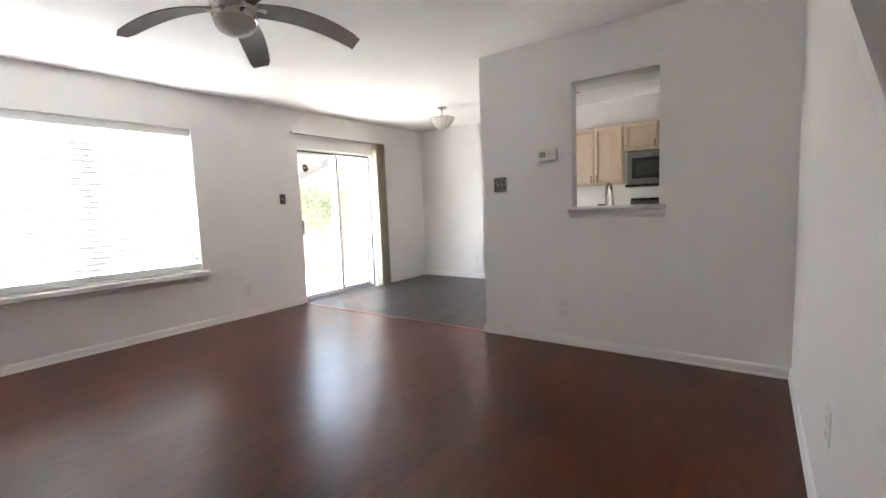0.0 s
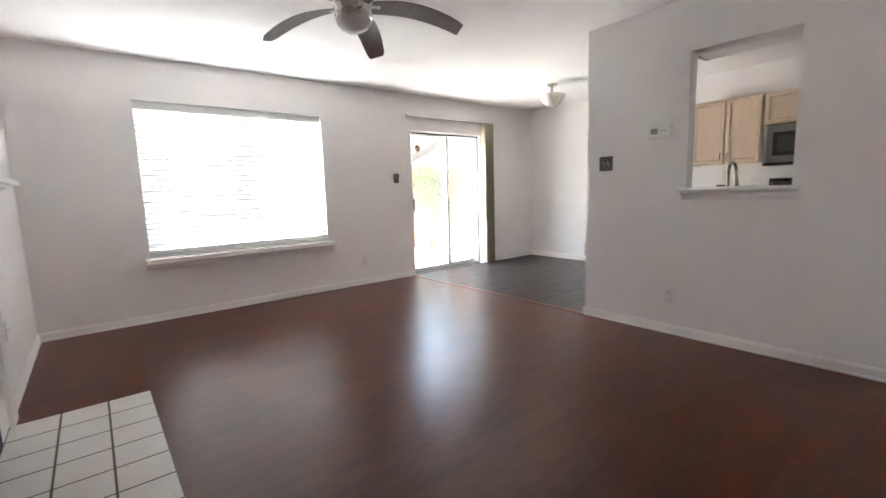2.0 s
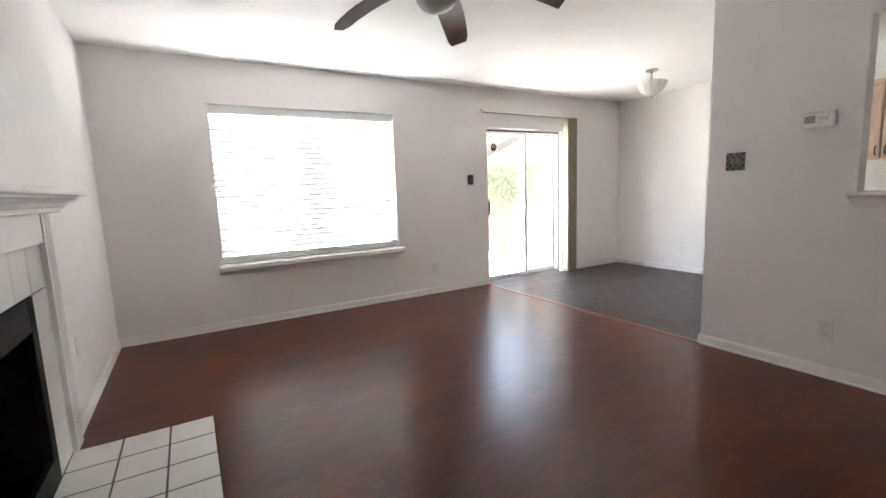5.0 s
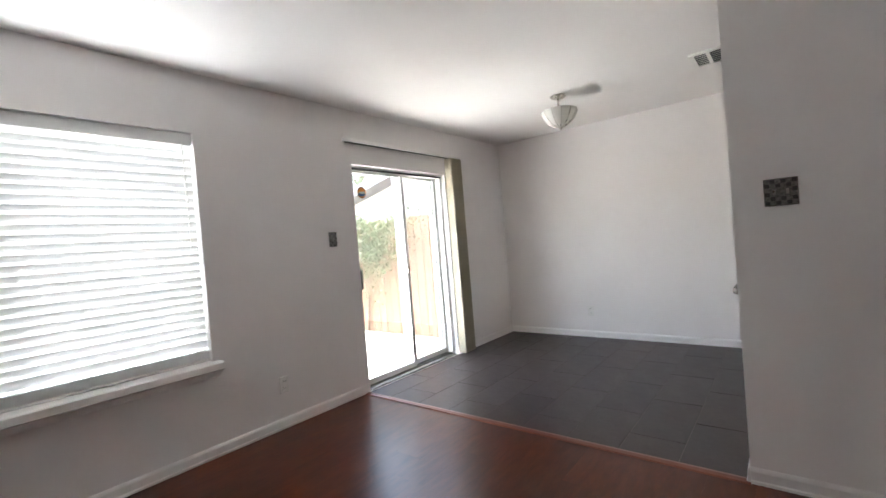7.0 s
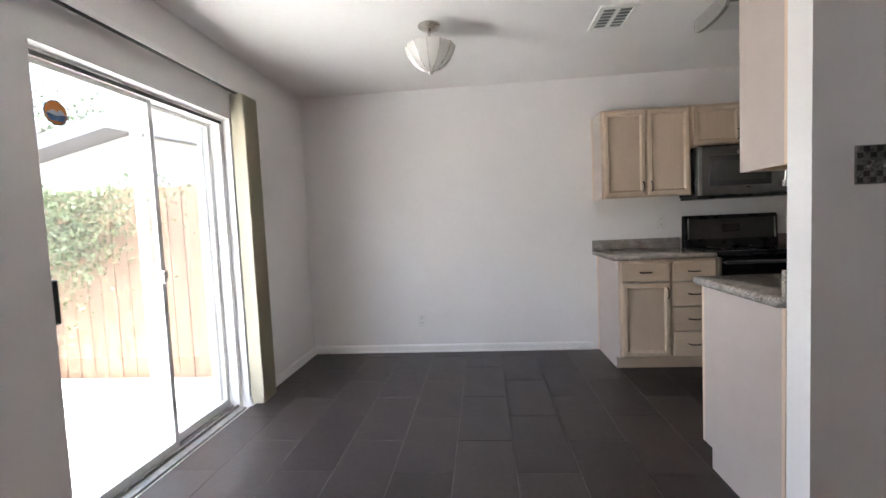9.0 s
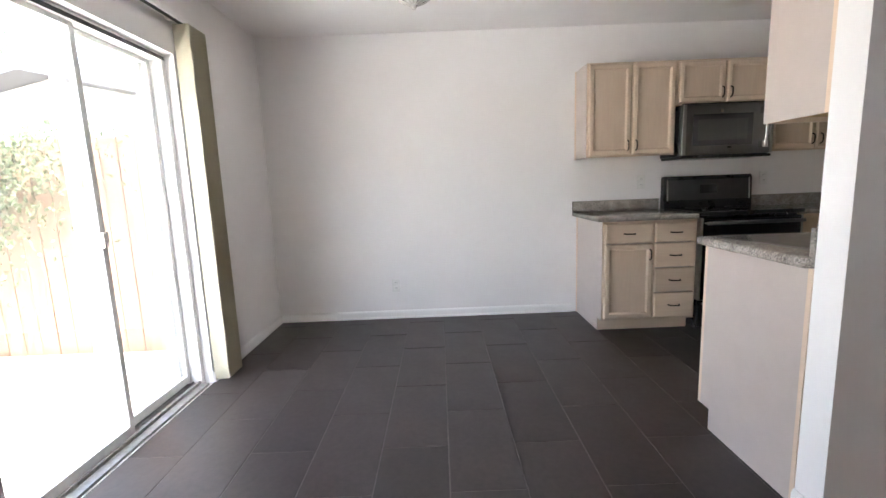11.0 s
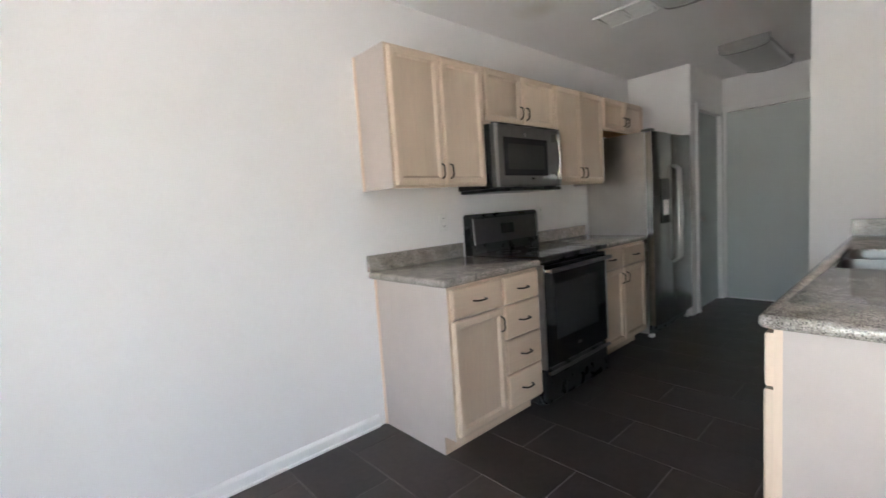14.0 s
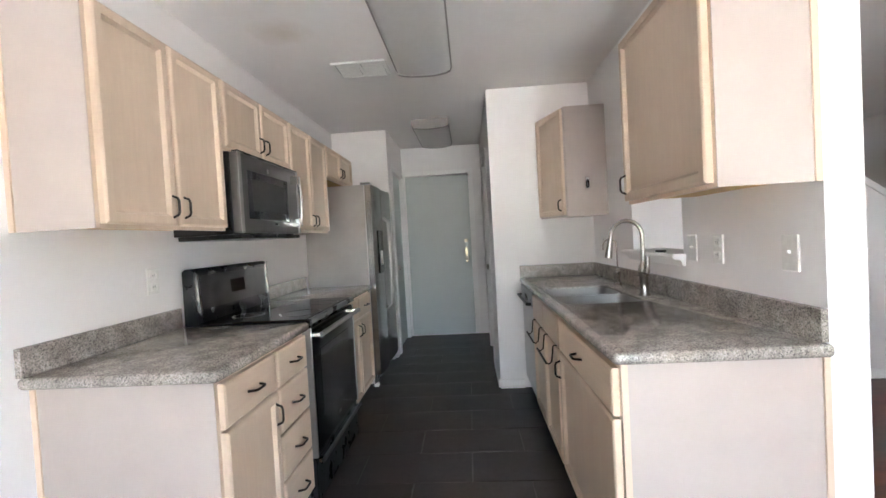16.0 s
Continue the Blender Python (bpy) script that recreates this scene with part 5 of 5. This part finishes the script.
rocker((-1.245, K_Y, 1.155), "+y")
outlet((-1.445, K_Y, 1.155), "+y", "white duplex outlet above the counter")
rocker((-1.84, K_Y, 1.155), "+y", 1, "white light switch at the end of the kitchen wall")
outlet((0.02, K_Y, 1.155), "+y", "white duplex outlet above the counter")
outlet((-1.43, N_Y, 1.14), "-y", "white duplex outlet above the counter")
outlet((-0.36, N_Y, 1.14), "-y", "white duplex outlet above the counter")
# a hook on the end of the narrow cabinet
hook = thing("hook", "small dark metal hook on the cabinet end", "hook", (-0.1012, 3.66, 1.60))
part("plate", boxes((-0.004, 0.0, -0.015, 0.015, -0.042, 0.042), bevel=0.0015), CHROME, hook)
part("prong", tube(bmesh.new(), [(-0.004, 0, 0.020), (-0.020, 0, 0.014), (-0.030, 0, -0.006), (-0.028, 0, -0.026), (-0.014, 0, -0.032)], 0.0055, 8), BRONZE, hook)

# unidentified small dark object, given a case and two pale keys
ledge = thing("ledge_item", "small flat black object lying on the pass-through ledge", "remote control", (-0.97, 3.545, 1.1251), 12)
part("case", boxes((-0.028, 0.028, -0.014, 0.014, 0.0, 0.012), bevel=0.003), BLACKP, ledge)
part("key", boxes((-0.016, -0.006, -0.006, 0.006, 0.0122, 0.0135)), PLATE, ledge)
part("key", boxes((0.004, 0.014, -0.006, 0.006, 0.0122, 0.0135)), PLATE, ledge)

# ---- beyond the fence ----
nb = thing("neighbour_house", "white sided neighbouring house with a low grey shingle roof", "house", (-9.0, 9.0, -0.12))
gable = [(-6.0, 0.0), (-6.0, 1.75), (0.0, 3.10), (6.0, 1.75), (6.0, 0.0)]
part("wall", prism(gable, "y", 0.0, 7.0), SIDING, nb, "white horizontal siding")
for s in (-1, 1):
    part("roof", prism([(0, 3.12), (s * 6.5, 1.64), (s * 6.5, 1.86), (0, 3.36)], "y", -0.5, 7.5), SHINGLE, nb, "low grey shingle roof")
for z in [0.2 * k + 0.1 for k in range(11)]:
    part("lap_edge", boxes((-5.99 if z < 1.7 else -5.99 + (z - 1.7) * 4.5, 5.99 if z < 1.7 else 5.99 - (z - 1.7) * 4.5, -0.012, -0.001, z, z + 0.03)), SIDING, nb)


def leaves(n, blob, size, seed):
    """A cloud of small folded leaves."""
    rn = random.Random(seed)
    vs, fs = [], []
    for _ in range(n):
        c = Vector(blob(rn))
        q = Euler((rn.uniform(0, 6.3), rn.uniform(0, 6.3), rn.uniform(0, 6.3))).to_matrix()
        s = size * rn.uniform(0.6, 1.3)
        k = len(vs)
        for p in ((-0.5, 0, 0), (0, -0.32, 0.08), (0.6, 0, 0), (0, 0.32, 0.08)):
            vs.append(c + q @ (Vector(p) * s))
        fs += [(k, k + 1, k + 2), (k, k + 2, k + 3)]
    return vs, fs


def leafy(name, parent, data, material, label=""):
    me = bpy.data.meshes.new(name)
    me.from_pydata(data[0], [], data[1])
    me.materials.append(material)
    ob = new(name, me)
    ob.parent = parent
    return tagged(ob, label, kind="stuff")


def vine_spot(rn):
    x = rn.gauss(-7.0, 0.55)
    top = 1.72 + 0.08 * math.sin(x * 5)
    z = top - abs(rn.gauss(0, 0.42)) * (1.25 - 0.45 * abs(x + 7.0))
    return (x, 5.53 - abs(rn.gauss(0, 0.06)), max(0.25, z))


vine = thing("vine", "green climbing vine on the wooden fence", "vine", (0, 0, 0))
stem = bmesh.new()
tube(stem, [(-7.1, 5.56, -0.1), (-7.0, 5.55, 0.5), (-7.15, 5.56, 1.0), (-6.9, 5.55, 1.5), (-6.6, 5.56, 1.68)], [0.018, 0.015, 0.012, 0.009, 0.005], 7)
part("stem", stem, BARK, vine)
leafy("foliage", vine, leaves(5200, vine_spot, 0.04, 3), VINEM)


def tree(at, h, r, seed, label):
    rn = random.Random(seed)
    t = thing("tree", label, "tree", at)
    bm = bmesh.new()
    tube(bm, [(0, 0, 0), (0.05, 0.02, h * 0.3), (-0.05, 0.06, h * 0.6), (0, 0, h * 0.85)], [0.16, 0.13, 0.09, 0.03], 9)
    tips = []
    for k in range(9):
        a = k * 2.4
        z = h * (0.4 + 0.05 * k)
        tip = Vector((math.cos(a) * r * rn.uniform(0.5, 0.95), math.sin(a) * r * rn.uniform(0.5, 0.95), z + r * rn.uniform(0.2, 0.7)))
        tube(bm, [(0, 0, z), tuple(tip * 0.5 + Vector((0, 0, z * 0.5))), tuple(tip)], [0.06, 0.04, 0.012], 6)
        tips.append(tip)
    part("trunk", bm, BARK, t)

    def spot(q):
        c = tips[q.randrange(len(tips))]
        return c + Vector((q.gauss(0, r * 0.27), q.gauss(0, r * 0.27), q.gauss(0, r * 0.2)))

    leafy("crown", t, leaves(5000, spot, 0.13, seed), LEAF, "uneven leafy crown")
    return t


tree((-15.5, 13.0, -0.12), 5.2, 2.0, 8, "leafy green tree behind the fence")

# ---- floor pieces: planks and tiles ----
PW = 0.194
rp = random.Random(21)
plank_cache = {}


def piece(name, w, l, h, cache, material, parent, at, bev=0.0012):
    key = (round(w, 3), round(l, 3))
    if key not in cache:
        bm = bmesh.new()
        vs = [bm.verts.new(p) for p in ((0, 0, 0), (w, 0, 0), (w, l, 0), (0, l, 0), (0, 0, h - bev), (w, 0, h - bev), (w, l, h - bev), (0, l, h - bev), (bev, bev, h), (w - bev, bev, h), (w - bev, l - bev, h), (bev, l - bev, h))]
        for f in ((0, 1, 5, 4), (1, 2, 6, 5), (2, 3, 7, 6), (3, 0, 4, 7), (4, 5, 9, 8), (5, 6, 10, 9), (6, 7, 11, 10), (7, 4, 8, 11), (8, 9, 10, 11)):
            bm.faces.new([vs[i] for i in f])
        cache[key] = mesh_of(name, bm, material)
    ob = new(name, cache[key])
    ob.parent, ob.location = parent, at
    return ob


x = W_X + 0.003
while x < 2.45:
    w = min(PW - 0.00006, 2.455 - x)
    y = S_Y + 0.002 - rp.choice((0.0, 0.2, 0.4, 0.6, 0.8, 1.0))
    while y < P_Y - 0.016:
        a, b = max(y, S_Y + 0.002), min(y + 1.21, P_Y - 0.016)
        if b - a > 0.02:
            piece("plank", w, b - a, 0.006, plank_cache, PLANK, floor_l, (x, a, -0.006), 0.00003)
        y += 1.21006
    x += PW

tile_cache = {}
TX, TY, TG = 0.3035, 0.6075, 0.004
for i in range(-6, 20):
    x0, x1 = -3.192 + i * TX, -3.192 + (i + 1) * TX - TG
    x0c, x1c = max(x0, W_X + 0.002), min(x1, 2.33)
    if x1c - x0c < 0.02:
        continue
    for j in range(-6, 4):
        yb = 5.49 + j * TY + (0 if i % 2 == 0 else TY / 2)
        a, b = max(yb, P_Y + 0.012), min(yb + TY - TG, N_Y - 0.002)
        if b - a < 0.02:
            continue
        if x0c > PIER and b < K_Y:
            continue
        if x0c > 0.4 and b < 4.2 or x0c > 1.42 and a > 5.45:
            continue
        piece("tile", x1c - x0c, b - a, 0.0055, tile_cache, TILE, floor_k, (x0c, a, -0.005))
